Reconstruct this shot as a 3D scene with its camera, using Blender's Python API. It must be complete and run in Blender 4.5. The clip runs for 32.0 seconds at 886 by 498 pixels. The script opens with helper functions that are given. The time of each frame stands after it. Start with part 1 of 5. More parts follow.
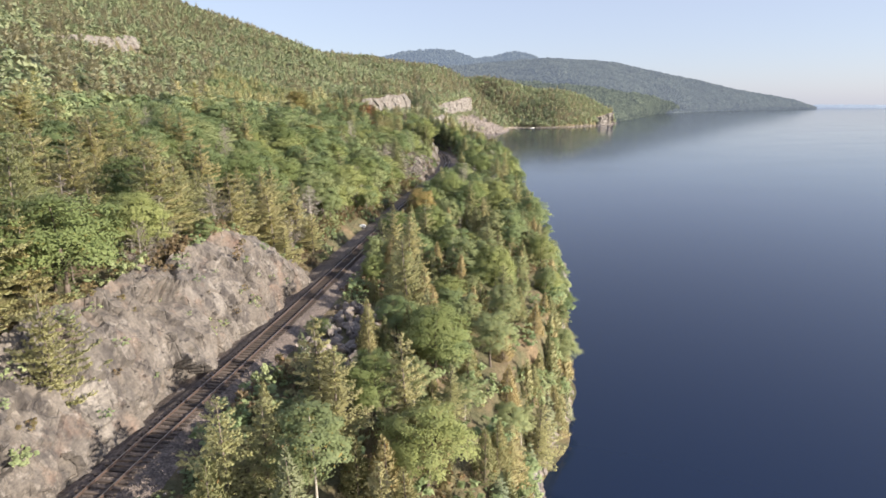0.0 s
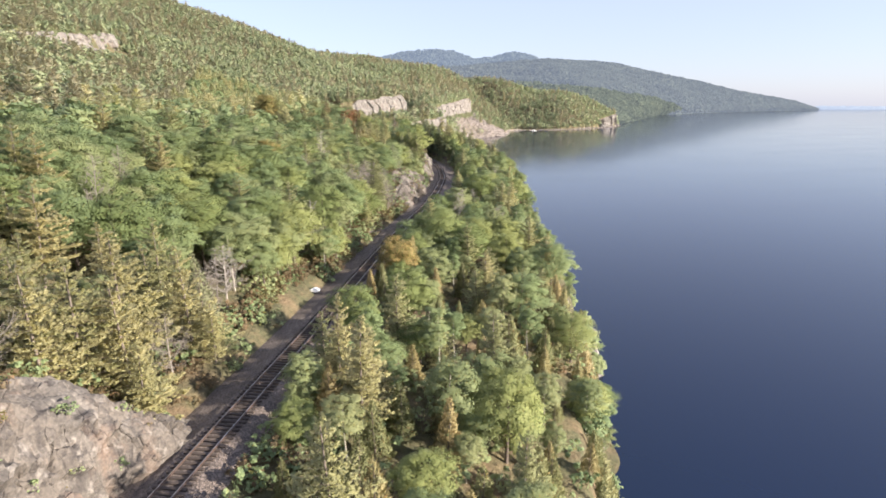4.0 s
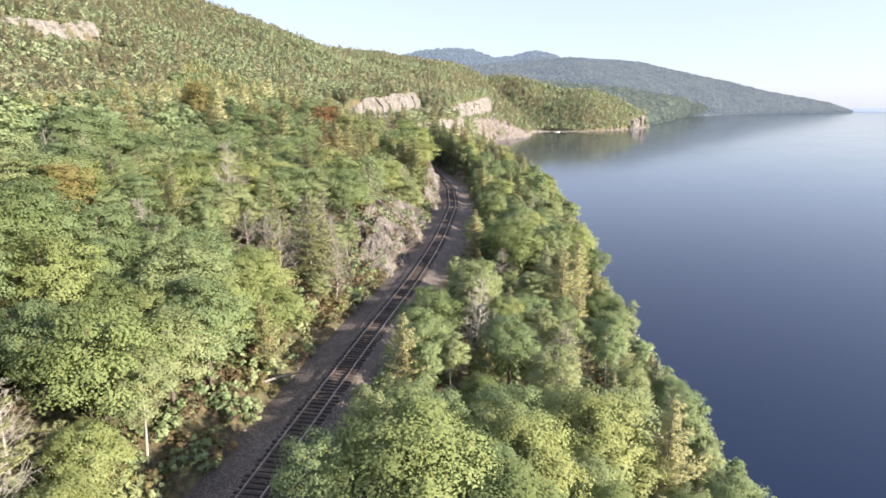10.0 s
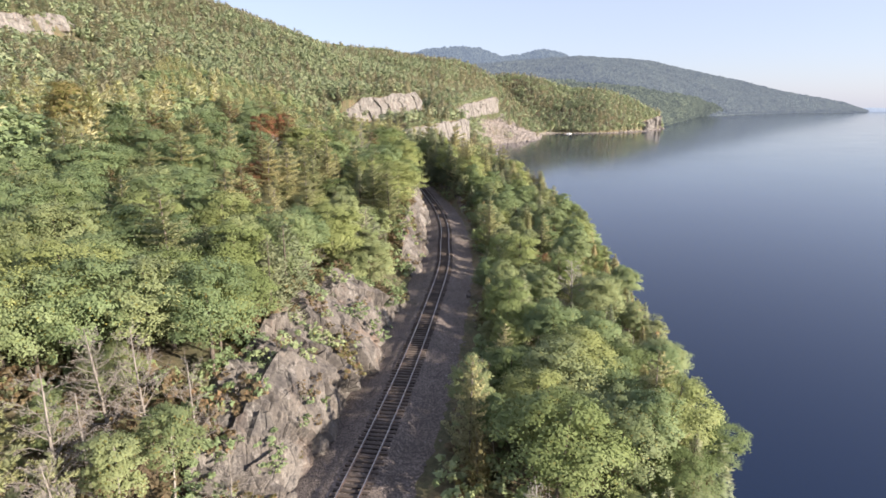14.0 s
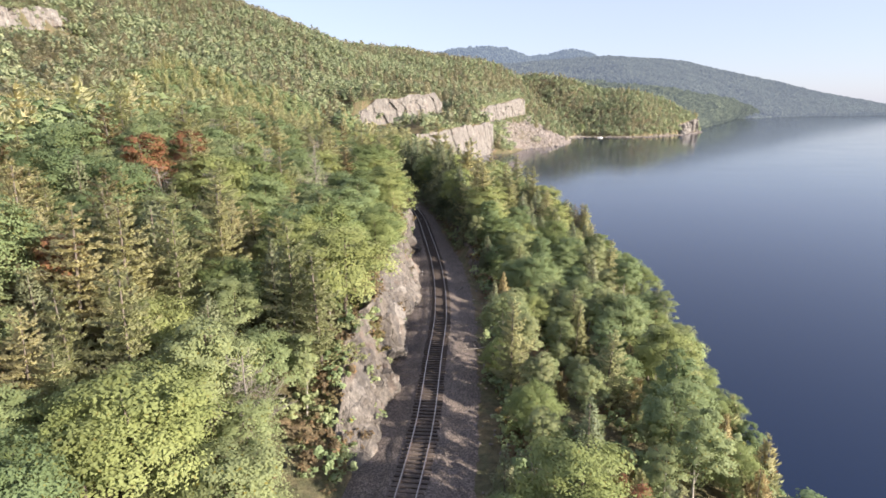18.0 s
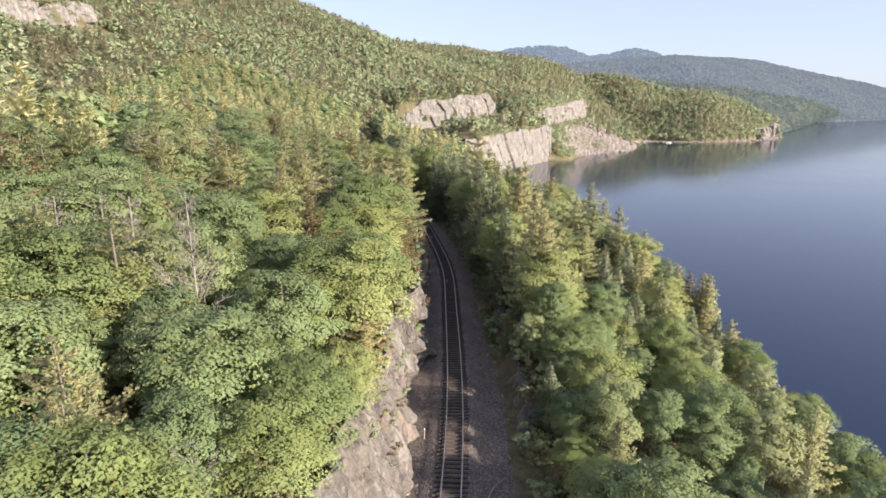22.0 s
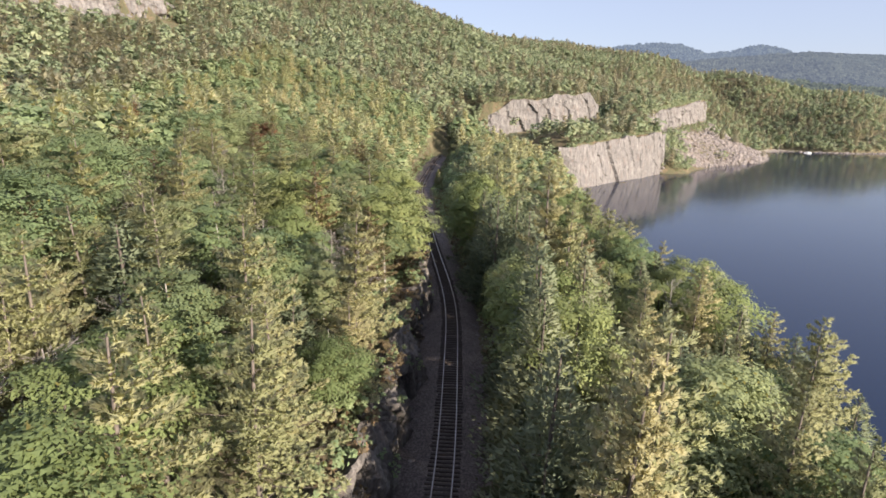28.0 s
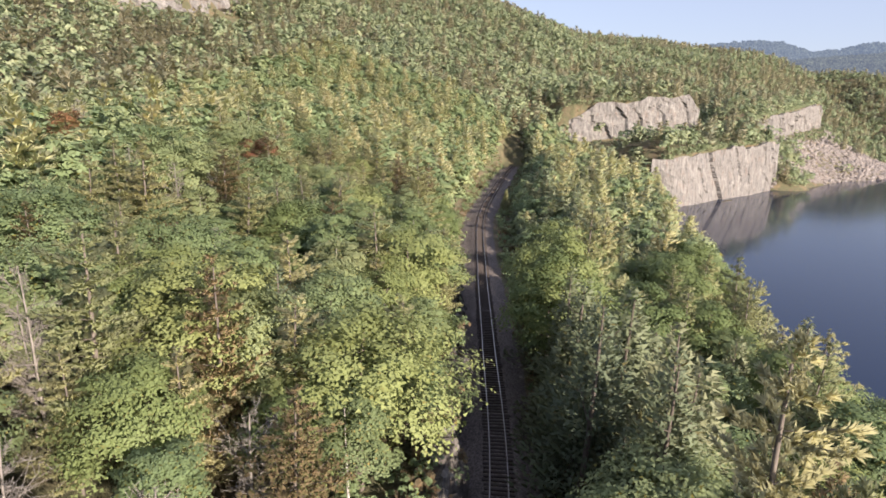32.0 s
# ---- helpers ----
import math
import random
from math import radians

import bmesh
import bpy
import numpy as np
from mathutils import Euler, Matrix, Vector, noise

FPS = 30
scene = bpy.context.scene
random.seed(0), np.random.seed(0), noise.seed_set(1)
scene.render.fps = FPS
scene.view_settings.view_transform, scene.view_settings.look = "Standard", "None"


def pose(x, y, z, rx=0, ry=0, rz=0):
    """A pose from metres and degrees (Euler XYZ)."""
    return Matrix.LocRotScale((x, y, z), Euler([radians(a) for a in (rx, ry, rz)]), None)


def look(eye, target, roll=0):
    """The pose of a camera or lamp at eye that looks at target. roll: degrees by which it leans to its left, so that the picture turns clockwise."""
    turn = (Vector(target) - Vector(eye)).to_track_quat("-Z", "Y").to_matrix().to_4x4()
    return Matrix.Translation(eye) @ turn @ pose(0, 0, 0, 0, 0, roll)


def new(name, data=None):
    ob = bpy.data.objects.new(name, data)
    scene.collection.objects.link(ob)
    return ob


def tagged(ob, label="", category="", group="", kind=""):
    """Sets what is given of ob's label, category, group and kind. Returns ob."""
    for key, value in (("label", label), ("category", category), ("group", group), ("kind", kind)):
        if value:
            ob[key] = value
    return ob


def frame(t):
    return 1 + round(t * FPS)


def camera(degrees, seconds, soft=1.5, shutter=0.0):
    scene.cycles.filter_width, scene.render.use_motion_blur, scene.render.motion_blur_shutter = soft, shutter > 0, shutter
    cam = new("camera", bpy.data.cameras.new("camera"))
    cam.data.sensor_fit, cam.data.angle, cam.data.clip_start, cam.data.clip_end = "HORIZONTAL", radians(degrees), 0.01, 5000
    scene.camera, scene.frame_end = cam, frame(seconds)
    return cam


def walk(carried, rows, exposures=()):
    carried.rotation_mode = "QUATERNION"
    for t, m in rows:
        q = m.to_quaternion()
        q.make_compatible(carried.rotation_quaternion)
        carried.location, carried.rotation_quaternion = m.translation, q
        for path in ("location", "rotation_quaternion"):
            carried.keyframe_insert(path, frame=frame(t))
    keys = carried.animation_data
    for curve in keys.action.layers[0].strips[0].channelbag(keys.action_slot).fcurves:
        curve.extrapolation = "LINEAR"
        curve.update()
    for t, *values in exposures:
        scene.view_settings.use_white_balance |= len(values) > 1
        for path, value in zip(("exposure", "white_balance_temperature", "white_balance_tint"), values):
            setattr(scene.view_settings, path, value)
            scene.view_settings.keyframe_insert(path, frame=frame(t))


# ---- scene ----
import collections

cam = camera(76.3, 32.0, soft=1.7)


def heading(yaw, pitch, roll):
    """Unit vector ahead for degrees of yaw (to the left of +y) and pitch."""
    a, b = radians(yaw), radians(pitch)
    return Vector((-math.sin(a) * math.cos(b), math.cos(a) * math.cos(b), math.sin(b)))


# seconds, eye x y z, yaw, pitch, roll
PATH = [
    (0, -1.60, 6.19, 42.73, 0.93, -14.35, -0.44),
    (0.5, -1.44, 9.95, 42.98, 0.82, -14.35, -0.47),
    (1, -1.27, 13.90, 43.23, 0.80, -14.37, -0.46),
    (1.5, -1.09, 18.04, 43.48, 0.87, -14.35, -0.43),
    (2, -0.90, 22.37, 43.73, 0.39, -14.36, -0.41),
    (2.5, -0.72, 26.87, 43.98, 0.43, -14.36, -0.39),
    (3, -0.54, 31.51, 44.21, 0.59, -14.36, -0.36),
    (3.5, -0.36, 36.27, 44.42, 0.70, -14.31, -0.35),
    (4, -0.20, 41.13, 44.58, 0.85, -14.31, -0.34),
    (4.5, -0.06, 46.12, 44.68, 0.99, -14.31, -0.32),
    (5, 0.06, 51.25, 44.70, 1.13, -14.32, -0.29),
    (5.5, 0.15, 56.54, 44.64, 1.26, -14.32, -0.24),
    (6, 0.22, 61.99, 44.48, 1.43, -14.32, -0.17),
    (6.5, 0.27, 67.56, 44.26, 1.56, -14.31, -0.10),
    (7, 0.30, 73.21, 43.98, 1.73, -14.30, -0.05),
    (7.5, 0.33, 78.91, 43.70, 1.88, -14.35, -0.01),
    (8, 0.37, 84.60, 43.45, 2.04, -14.38, 0.05),
    (8.5, 0.42, 90.29, 43.26, 2.15, -14.40, 0.10),
    (9, 0.49, 95.97, 43.15, 2.32, -14.37, 0.11),
    (9.5, 0.58, 101.66, 43.13, 2.48, -14.31, 0.06),
    (10, 0.69, 107.37, 43.19, 2.63, -14.31, -0.02),
    (10.5, 0.82, 113.14, 43.32, 2.74, -14.28, -0.07),
    (11, 0.96, 118.97, 43.50, 2.82, -14.30, -0.06),
    (11.5, 1.09, 124.85, 43.71, 2.90, -14.31, -0.00),
    (12, 1.22, 130.76, 43.94, 2.93, -14.36, 0.05),
    (12.5, 1.33, 136.68, 44.18, 3.00, -14.38, 0.06),
    (13, 1.44, 142.59, 44.43, 3.09, -14.40, 0.05),
    (13.5, 1.56, 148.48, 44.67, 3.23, -14.39, 0.04),
    (14, 1.69, 154.36, 44.92, 3.30, -14.41, 0.06),
    (14.5, 1.83, 160.23, 45.15, 3.35, -14.44, 0.10),
    (15, 1.99, 166.10, 45.37, 3.59, -14.45, 0.15),
    (15.5, 2.15, 171.97, 45.59, 3.87, -14.46, 0.21),
    (16, 2.30, 177.81, 45.79, 4.18, -14.45, 0.24),
    (16.5, 2.43, 183.63, 45.99, 4.54, -14.44, 0.25),
    (17, 2.54, 189.42, 46.19, 4.75, -14.36, 0.24),
    (17.5, 2.62, 195.17, 46.37, 5.07, -14.40, 0.26),
    (18, 2.66, 200.88, 46.54, 5.77, -14.40, 0.29),
    (18.5, 2.66, 206.55, 46.70, 6.38, -14.40, 0.33),
    (19, 2.61, 212.21, 46.83, 6.72, -14.41, 0.41),
    (19.5, 2.49, 217.86, 46.94, 7.56, -14.42, 0.48),
    (20, 2.28, 223.51, 47.04, 8.79, -14.40, 0.53),
    (20.5, 1.97, 229.18, 47.12, 9.56, -14.38, 0.55),
    (21, 1.53, 234.86, 47.20, 10.12, -14.38, 0.57),
    (21.5, 0.97, 240.53, 47.29, 10.65, -14.43, 0.57),
    (22, 0.31, 246.18, 47.40, 11.23, -14.39, 0.56),
    (22.5, -0.42, 251.80, 47.52, 11.64, -14.43, 0.57),
    (23, -1.14, 257.36, 47.64, 11.95, -14.45, 0.60),
    (23.5, -1.81, 262.85, 47.74, 12.19, -14.44, 0.62),
    (24, -2.36, 268.23, 47.81, 12.42, -14.40, 0.63),
    (24.5, -2.77, 273.47, 47.85, 12.95, -14.37, 0.71),
    (25, -3.05, 278.55, 47.85, 13.20, -14.54, 0.83),
    (25.5, -3.25, 283.50, 47.85, 13.83, -14.38, 0.83),
    (26, -3.42, 288.33, 47.87, 15.18, -14.46, 0.89),
    (26.5, -3.66, 293.10, 47.91, 16.78, -14.52, 1.02),
    (27, -4.02, 297.83, 47.99, 18.47, -14.59, 1.15),
    (27.5, -4.58, 302.57, 48.10, 20.07, -14.64, 1.22),
    (28, -5.36, 307.31, 48.24, 21.01, -14.62, 1.18),
    (28.5, -6.38, 312.08, 48.40, 21.85, -14.55, 1.10),
    (29, -7.61, 316.86, 48.57, 22.77, -14.55, 1.06),
    (29.5, -9.03, 321.61, 48.75, 23.53, -14.58, 1.07),
    (30, -10.60, 326.30, 48.93, 24.22, -14.56, 1.09),
    (30.5, -12.31, 330.90, 49.12, 25.07, -14.56, 1.15),
    (31, -14.14, 335.38, 49.32, 26.04, -14.68, 1.31),
    (31.5, -16.09, 339.72, 49.53, 27.15, -14.79, 1.50),
    (32, -18.15, 343.93, 49.74, 28.47, -14.87, 1.70),
]

# seconds, stops, kelvin, tint
EXPOSURES = [(0, 1.2, 6350, 13), (3, 1.3, 6350, 15), (6, 1.7, 6350, 13), (9, 1.68, 6350, 13), (12, 1.46, 6350, 14), (14.5, 1.35, 6350, 15), (19, 1.43, 6350, 15), (25, 1.3, 6350, 15), (28, 1.16, 6320, 16), (32, 1.18, 6320, 17)]
walk(cam, [(t, look((x, y, z), Vector((x, y, z)) + 10 * heading(a, b, r), r)) for t, x, y, z, a, b, r in PATH], EXPOSURES)

# ---- light ----
SUN_FROM = Vector((0.87, -0.36, 0.37)).normalized()
sun_data = bpy.data.lights.new("sun", "SUN")
sun_data.energy, sun_data.angle, sun_data.color = 5.0, radians(0.8), (1.0, 0.88, 0.70)
sun = new("sun", sun_data)
sun.matrix_world = look(SUN_FROM * 100, (0, 0, 0))

world = bpy.data.worlds.new("world")
scene.world = world
world.use_nodes = True
wn = world.node_tree.nodes
sky = wn.new("ShaderNodeTexSky")
sky.sky_type, sky.sun_disc = "NISHITA", False
sky.sun_elevation = math.asin(SUN_FROM.z)
sky.sun_rotation = math.atan2(SUN_FROM.x, SUN_FROM.y)
sky.altitude, sky.air_density, sky.dust_density, sky.ozone_density = 50, 1.0, 0.7, 2.5
haze = wn.new("ShaderNodeMix")
haze.data_type = "RGBA"
haze.inputs[0].default_value = 0.72
haze.inputs[7].default_value = (2.30, 2.45, 3.0, 1)
world.node_tree.links.new(sky.outputs[0], haze.inputs[6])
world.node_tree.links.new(haze.outputs[2], wn["Background"].inputs[0])
wn["Background"].inputs[1].default_value = 0.111

# ---- materials ----


class Nodes:
    """A node material written as short calls."""

    def __init__(self, name, rough=0.8):
        self.m = bpy.data.materials.new(name)
        self.m.use_nodes = True
        self.t = self.m.node_tree
        self.b = self.t.nodes["Principled BSDF"]
        self.out = self.t.nodes["Material Output"]
        self.b.inputs["Roughness"].default_value = rough
        self.at = self.t.nodes.new("ShaderNodeTexCoord").outputs["Object"]

    def add(self, kind, **settings):
        n = self.t.nodes.new(kind)
        for k, v in settings.items():
            n.inputs[k.replace("_", " ")].default_value = v
        return n

    def link(self, a, b):
        self.t.links.new(a, b)

    def noise(self, scale, detail=3.0, rough=0.55, at=None):
        n = self.add("ShaderNodeTexNoise", Scale=scale, Detail=detail, Roughness=rough)
        self.link(at or self.at, n.inputs["Vector"])
        return n.outputs["Fac"]

    def stretched(self, x, y, z):
        n = self.t.nodes.new("ShaderNodeMapping")
        n.inputs["Scale"].default_value = (x, y, z)
        self.link(self.at, n.inputs["Vector"])
        return n.outputs["Vector"]

    def ramp(self, fac, *stops):
        n = self.t.nodes.new("ShaderNodeValToRGB")
        e = n.color_ramp.elements
        while len(e) < len(stops):
            e.new(0.5)
        for s, (p, c) in zip(e, stops):
            s.position, s.color = p, (*c, 1)
        self.link(fac, n.inputs["Fac"])
        return n.outputs["Color"]

    def mix(self, fac, a, b, how="MIX"):
        n = self.t.nodes.new("ShaderNodeMix")
        n.data_type, n.blend_type = "RGBA", how
        for v, k in ((fac, 0), (a, 6), (b, 7)):
            if isinstance(v, (int, float)):
                n.inputs[k].default_value = v
            elif isinstance(v, tuple):
                n.inputs[k].default_value = (*v, 1)
            else:
                self.link(v, n.inputs[k])
        return n.outputs[2]

    def bump(self, height, strength, distance):
        n = self.add("ShaderNodeBump", Strength=strength, Distance=distance)
        self.link(height, n.inputs["Height"])
        self.link(n.outputs["Normal"], self.b.inputs["Normal"])

    def colour(self, c):
        self.link(c, self.b.inputs["Base Color"])
        return self

    def see_through(self, colour, share):
        """Thin leaves: part of the light comes through them."""
        t = self.t.nodes.new("ShaderNodeBsdfTranslucent")
        self.link(colour, t.inputs["Color"])
        s = self.t.nodes.new("ShaderNodeMixShader")
        s.inputs[0].default_value = share
        self.link(self.b.outputs[0], s.inputs[1])
        self.link(t.outputs[0], s.inputs[2])
        self.link(s.outputs[0], self.out.inputs["Surface"])


def leaf_material(name, dark, mid, light, turned, turned_from=0.93, stuff=False):
    """Foliage: a tone for each tree, a tone for each leaf, a few leaves turned."""
    n = Nodes(name, 0.62)
    n.b.inputs["Specular IOR Level"].default_value = 0.25
    leaf = n.t.nodes.new("ShaderNodeNewGeometry").outputs["Random Per Island"]
    if stuff:
        tree = n.noise(0.16, 1.0, 0.5)
        tree = n.ramp(tree, (0.32, (0, 0, 0)), (0.68, (1, 1, 1)))
    else:
        tree = n.t.nodes.new("ShaderNodeObjectInfo").outputs["Random"]
    whole = n.ramp(tree, (0.0, dark), (0.45, mid), (0.9, light))
    lo, hi = (0.92, 1.08) if stuff or "pine" in name else (0.86, 1.15)
    each = n.ramp(leaf, (0.0, (lo, lo, lo)), (0.5, (1, 1, 1)), (1.0, (hi, hi * 0.99, hi * 0.94)))
    c = n.mix(1.0, whole, each, "MULTIPLY")
    c = n.mix(n.ramp(leaf, (turned_from, (0, 0, 0)), (min(1.0, turned_from + 0.03), (1, 1, 1))), c, turned)
    n.colour(c)
    n.see_through(c, 0.34)
    return n.m


def rock_material(name, grey, warm, pale, stain=0.5):
    """Bare rock: blocks of different tone, dark water streaks, rust and pale lichen."""
    n = Nodes(name, 0.88)
    v = n.add("ShaderNodeTexVoronoi", Scale=0.42)
    warp = n.mix(0.35, n.at, n.add("ShaderNodeTexNoise", Scale=0.5).outputs["Color"], "ADD")
    n.link(warp, v.inputs["Vector"])
    blocks = n.ramp(v.outputs["Color"], (0.15, grey), (0.5, warm), (0.85, pale))
    c = n.mix(n.ramp(n.noise(0.16, 5.0, 0.6), (0.35, (0, 0, 0)), (0.65, (1, 1, 1))), blocks, warm)
    streak = n.noise(1.0, 6.0, 0.7, n.stretched(0.9, 0.9, 0.13))
    c = n.mix(n.ramp(streak, (0.36, (stain, stain, stain)), (0.54, (0, 0, 0))), c, (0.055, 0.05, 0.05))
    rust = n.noise(0.33, 5.0, 0.65, n.stretched(1, 1, 0.5))
    c = n.mix(n.ramp(rust, (0.55, (0, 0, 0)), (0.74, (0.4, 0.4, 0.4))), c, (0.25, 0.15, 0.10))
    lichen = n.noise(1.1, 6.0, 0.7)
    c = n.mix(n.ramp(lichen, (0.56, (0, 0, 0)), (0.68, (0.6, 0.6, 0.6))), c, tuple(x * 1.35 for x in pale))
    fine = n.noise(4.5, 6.0, 0.75)
    c = n.mix(1.0, c, n.ramp(fine, (0.28, (0.5, 0.5, 0.52)), (0.72, (1.35, 1.33, 1.3))), "MULTIPLY")
    n.colour(c)
    crack = n.add("ShaderNodeTexVoronoi", Scale=0.75)
    crack.feature = "DISTANCE_TO_EDGE"
    n.link(n.mix(0.5, n.stretched(1.0, 1.0, 0.55), n.add("ShaderNodeTexNoise", Scale=0.9).outputs["Color"], "ADD"), crack.inputs["Vector"])
    edge = n.ramp(crack.outputs["Distance"], (0.0, (0, 0, 0)), (0.06, (1, 1, 1)))
    n.bump(n.mix(0.3, n.noise(2.4, 9.0, 0.7), edge), 0.9, 0.2)
    return n.m


def bark_material(name, a, b):
    n = Nodes(name, 0.9)
    f = n.noise(4.0, 4.0, 0.6, n.stretched(3, 3, 0.6))
    n.colour(n.ramp(f, (0.3, a), (0.7, b)))
    n.bump(f, 0.6, 0.03)
    return n.m


def ground_material():
    """Forest floor: needle and leaf litter, moss and low growth."""
    n = Nodes("forest_floor", 0.95)
    a = n.ramp(n.noise(0.12, 5.0, 0.6), (0.35, (0.15, 0.115, 0.078)), (0.5, (0.098, 0.102, 0.058)), (0.66, (0.20, 0.15, 0.10)))
    b = n.ramp(n.noise(1.7, 6.0, 0.7), (0.3, (0.55, 0.55, 0.5)), (0.7, (1.4, 1.35, 1.2)))
    n.colour(n.mix(1.0, a, b, "MULTIPLY"))
    n.bump(n.noise(1.2, 8.0, 0.7), 1.0, 0.5)
    return n.m


def gravel_material(name, a, b, c):
    n = Nodes(name, 0.95)
    v = n.add("ShaderNodeTexVoronoi", Scale=9.0)
    n.link(n.at, v.inputs["Vector"])
    stone = n.ramp(v.outputs["Color"], (0.2, a), (0.55, b), (0.85, c))
    patch = n.ramp(n.noise(0.3, 5.0, 0.65), (0.3, (0.7, 0.68, 0.66)), (0.7, (1.2, 1.15, 1.1)))
    n.colour(n.mix(1.0, stone, patch, "MULTIPLY"))
    n.bump(v.outputs["Distance"], 0.8, 0.08)
    return n.m


def water_material():
    n = Nodes("lake_water", 0.06)
    n.b.inputs["IOR"].default_value = 1.36
    n.b.inputs["Base Color"].default_value = (0.0045, 0.0130, 0.040, 1)
    swell = n.noise(0.9, 3.0, 0.6, n.stretched(1, 0.55, 1))
    patch = n.noise(0.012, 3.0, 0.6, n.stretched(1, 2.5, 1))
    r = n.ramp(patch, (0.35, (0.085, 0.085, 0.085)), (0.65, (0.115, 0.115, 0.115)))
    n.link(r, n.b.inputs["Roughness"])
    n.bump(swell, 0.12, 0.05)
    return n.m


def distance_material(name, tint, haze_glow):
    """Far hills: kilometres of bright hazy air painted in as dull tint and emission."""
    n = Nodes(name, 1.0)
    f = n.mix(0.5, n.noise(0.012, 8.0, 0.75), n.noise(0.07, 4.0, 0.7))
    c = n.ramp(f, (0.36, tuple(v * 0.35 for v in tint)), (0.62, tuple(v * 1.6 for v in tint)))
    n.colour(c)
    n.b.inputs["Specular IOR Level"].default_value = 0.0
    n.b.inputs["Emission Color"].default_value = (*haze_glow, 1)
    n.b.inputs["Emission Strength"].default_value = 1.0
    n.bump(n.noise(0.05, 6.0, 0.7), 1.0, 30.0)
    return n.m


def plain(name, c, rough=0.6, metal=0.0, vary=0.25, scale=3.0):
    n = Nodes(name, rough)
    n.b.inputs["Metallic"].default_value = metal
    n.colour(n.ramp(n.noise(scale, 5.0, 0.65), (0.3, tuple(v * (1 - vary) for v in c)), (0.7, tuple(v * (1 + vary) for v in c))))
    return n.m


def wood_tie_material():
    n = Nodes("weathered_tie", 0.9)
    r = n.t.nodes.new("ShaderNodeObjectInfo").outputs["Random"]
    c = n.ramp(r, (0.0, (0.045, 0.036, 0.032)), (0.6, (0.082, 0.064, 0.055)), (1.0, (0.135, 0.107, 0.09)))
    n.colour(n.mix(1.0, c, n.ramp(n.noise(5, 4, 0.6, n.stretched(0.6, 6, 2)), (0.3, (0.7, 0.7, 0.7)), (0.7, (1.25, 1.25, 1.25))), "MULTIPLY"))
    return n.m


M = {
    "floor": ground_material(),
    "ballast": gravel_material("ballast", (0.080, 0.069, 0.065), (0.140, 0.119, 0.109), (0.225, 0.194, 0.180)),
    "cut": rock_material("cut_rock", (0.106, 0.100, 0.095), (0.142, 0.126, 0.111), (0.235, 0.220, 0.202), 0.9),
    "cliff": rock_material("cliff_rock", (0.150, 0.145, 0.142), (0.205, 0.193, 0.180), (0.30, 0.288, 0.270), 0.75),
    "stone": rock_material("loose_rock", (0.17, 0.155, 0.15), (0.25, 0.22, 0.20), (0.36, 0.33, 0.31), 0.25),
    "water": water_material(),
    "rail": plain("worn_rail", (0.17, 0.125, 0.105), 0.45, 0.6),
    "railtop": plain("polished_rail_head", (0.46, 0.44, 0.43), 0.36, 1.0, 0.15),
    "tie": wood_tie_material(),
    "pine_bark": bark_material("pine_bark", (0.085, 0.07, 0.06), (0.20, 0.17, 0.145)),
    "bark": bark_material("bark", (0.07, 0.055, 0.045), (0.17, 0.14, 0.12)),
    "pale_bark": bark_material("pale_bark", (0.24, 0.22, 0.19), (0.52, 0.49, 0.45)),
    "grey_wood": bark_material("bare_grey_wood", (0.13, 0.115, 0.10), (0.31, 0.28, 0.255)),
    "white_wood": bark_material("bleached_wood", (0.22, 0.20, 0.18), (0.43, 0.40, 0.37)),
}


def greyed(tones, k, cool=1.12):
    """Leaf colours dulled towards a cool grey by the share k, imitating haze."""
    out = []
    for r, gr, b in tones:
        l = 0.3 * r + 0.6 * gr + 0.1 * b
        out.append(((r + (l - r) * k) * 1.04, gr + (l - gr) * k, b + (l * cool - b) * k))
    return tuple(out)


GREEN = ((0.150, 0.220, 0.097), (0.208, 0.285, 0.125), (0.268, 0.325, 0.148))
PINE = ((0.315, 0.355, 0.178), (0.405, 0.425, 0.215), (0.485, 0.470, 0.250))
CEDAR = ((0.180, 0.209, 0.094), (0.258, 0.272, 0.123), (0.337, 0.292, 0.139))
SPRUCE = ((0.125, 0.166, 0.101), (0.176, 0.220, 0.125), (0.242, 0.269, 0.153))
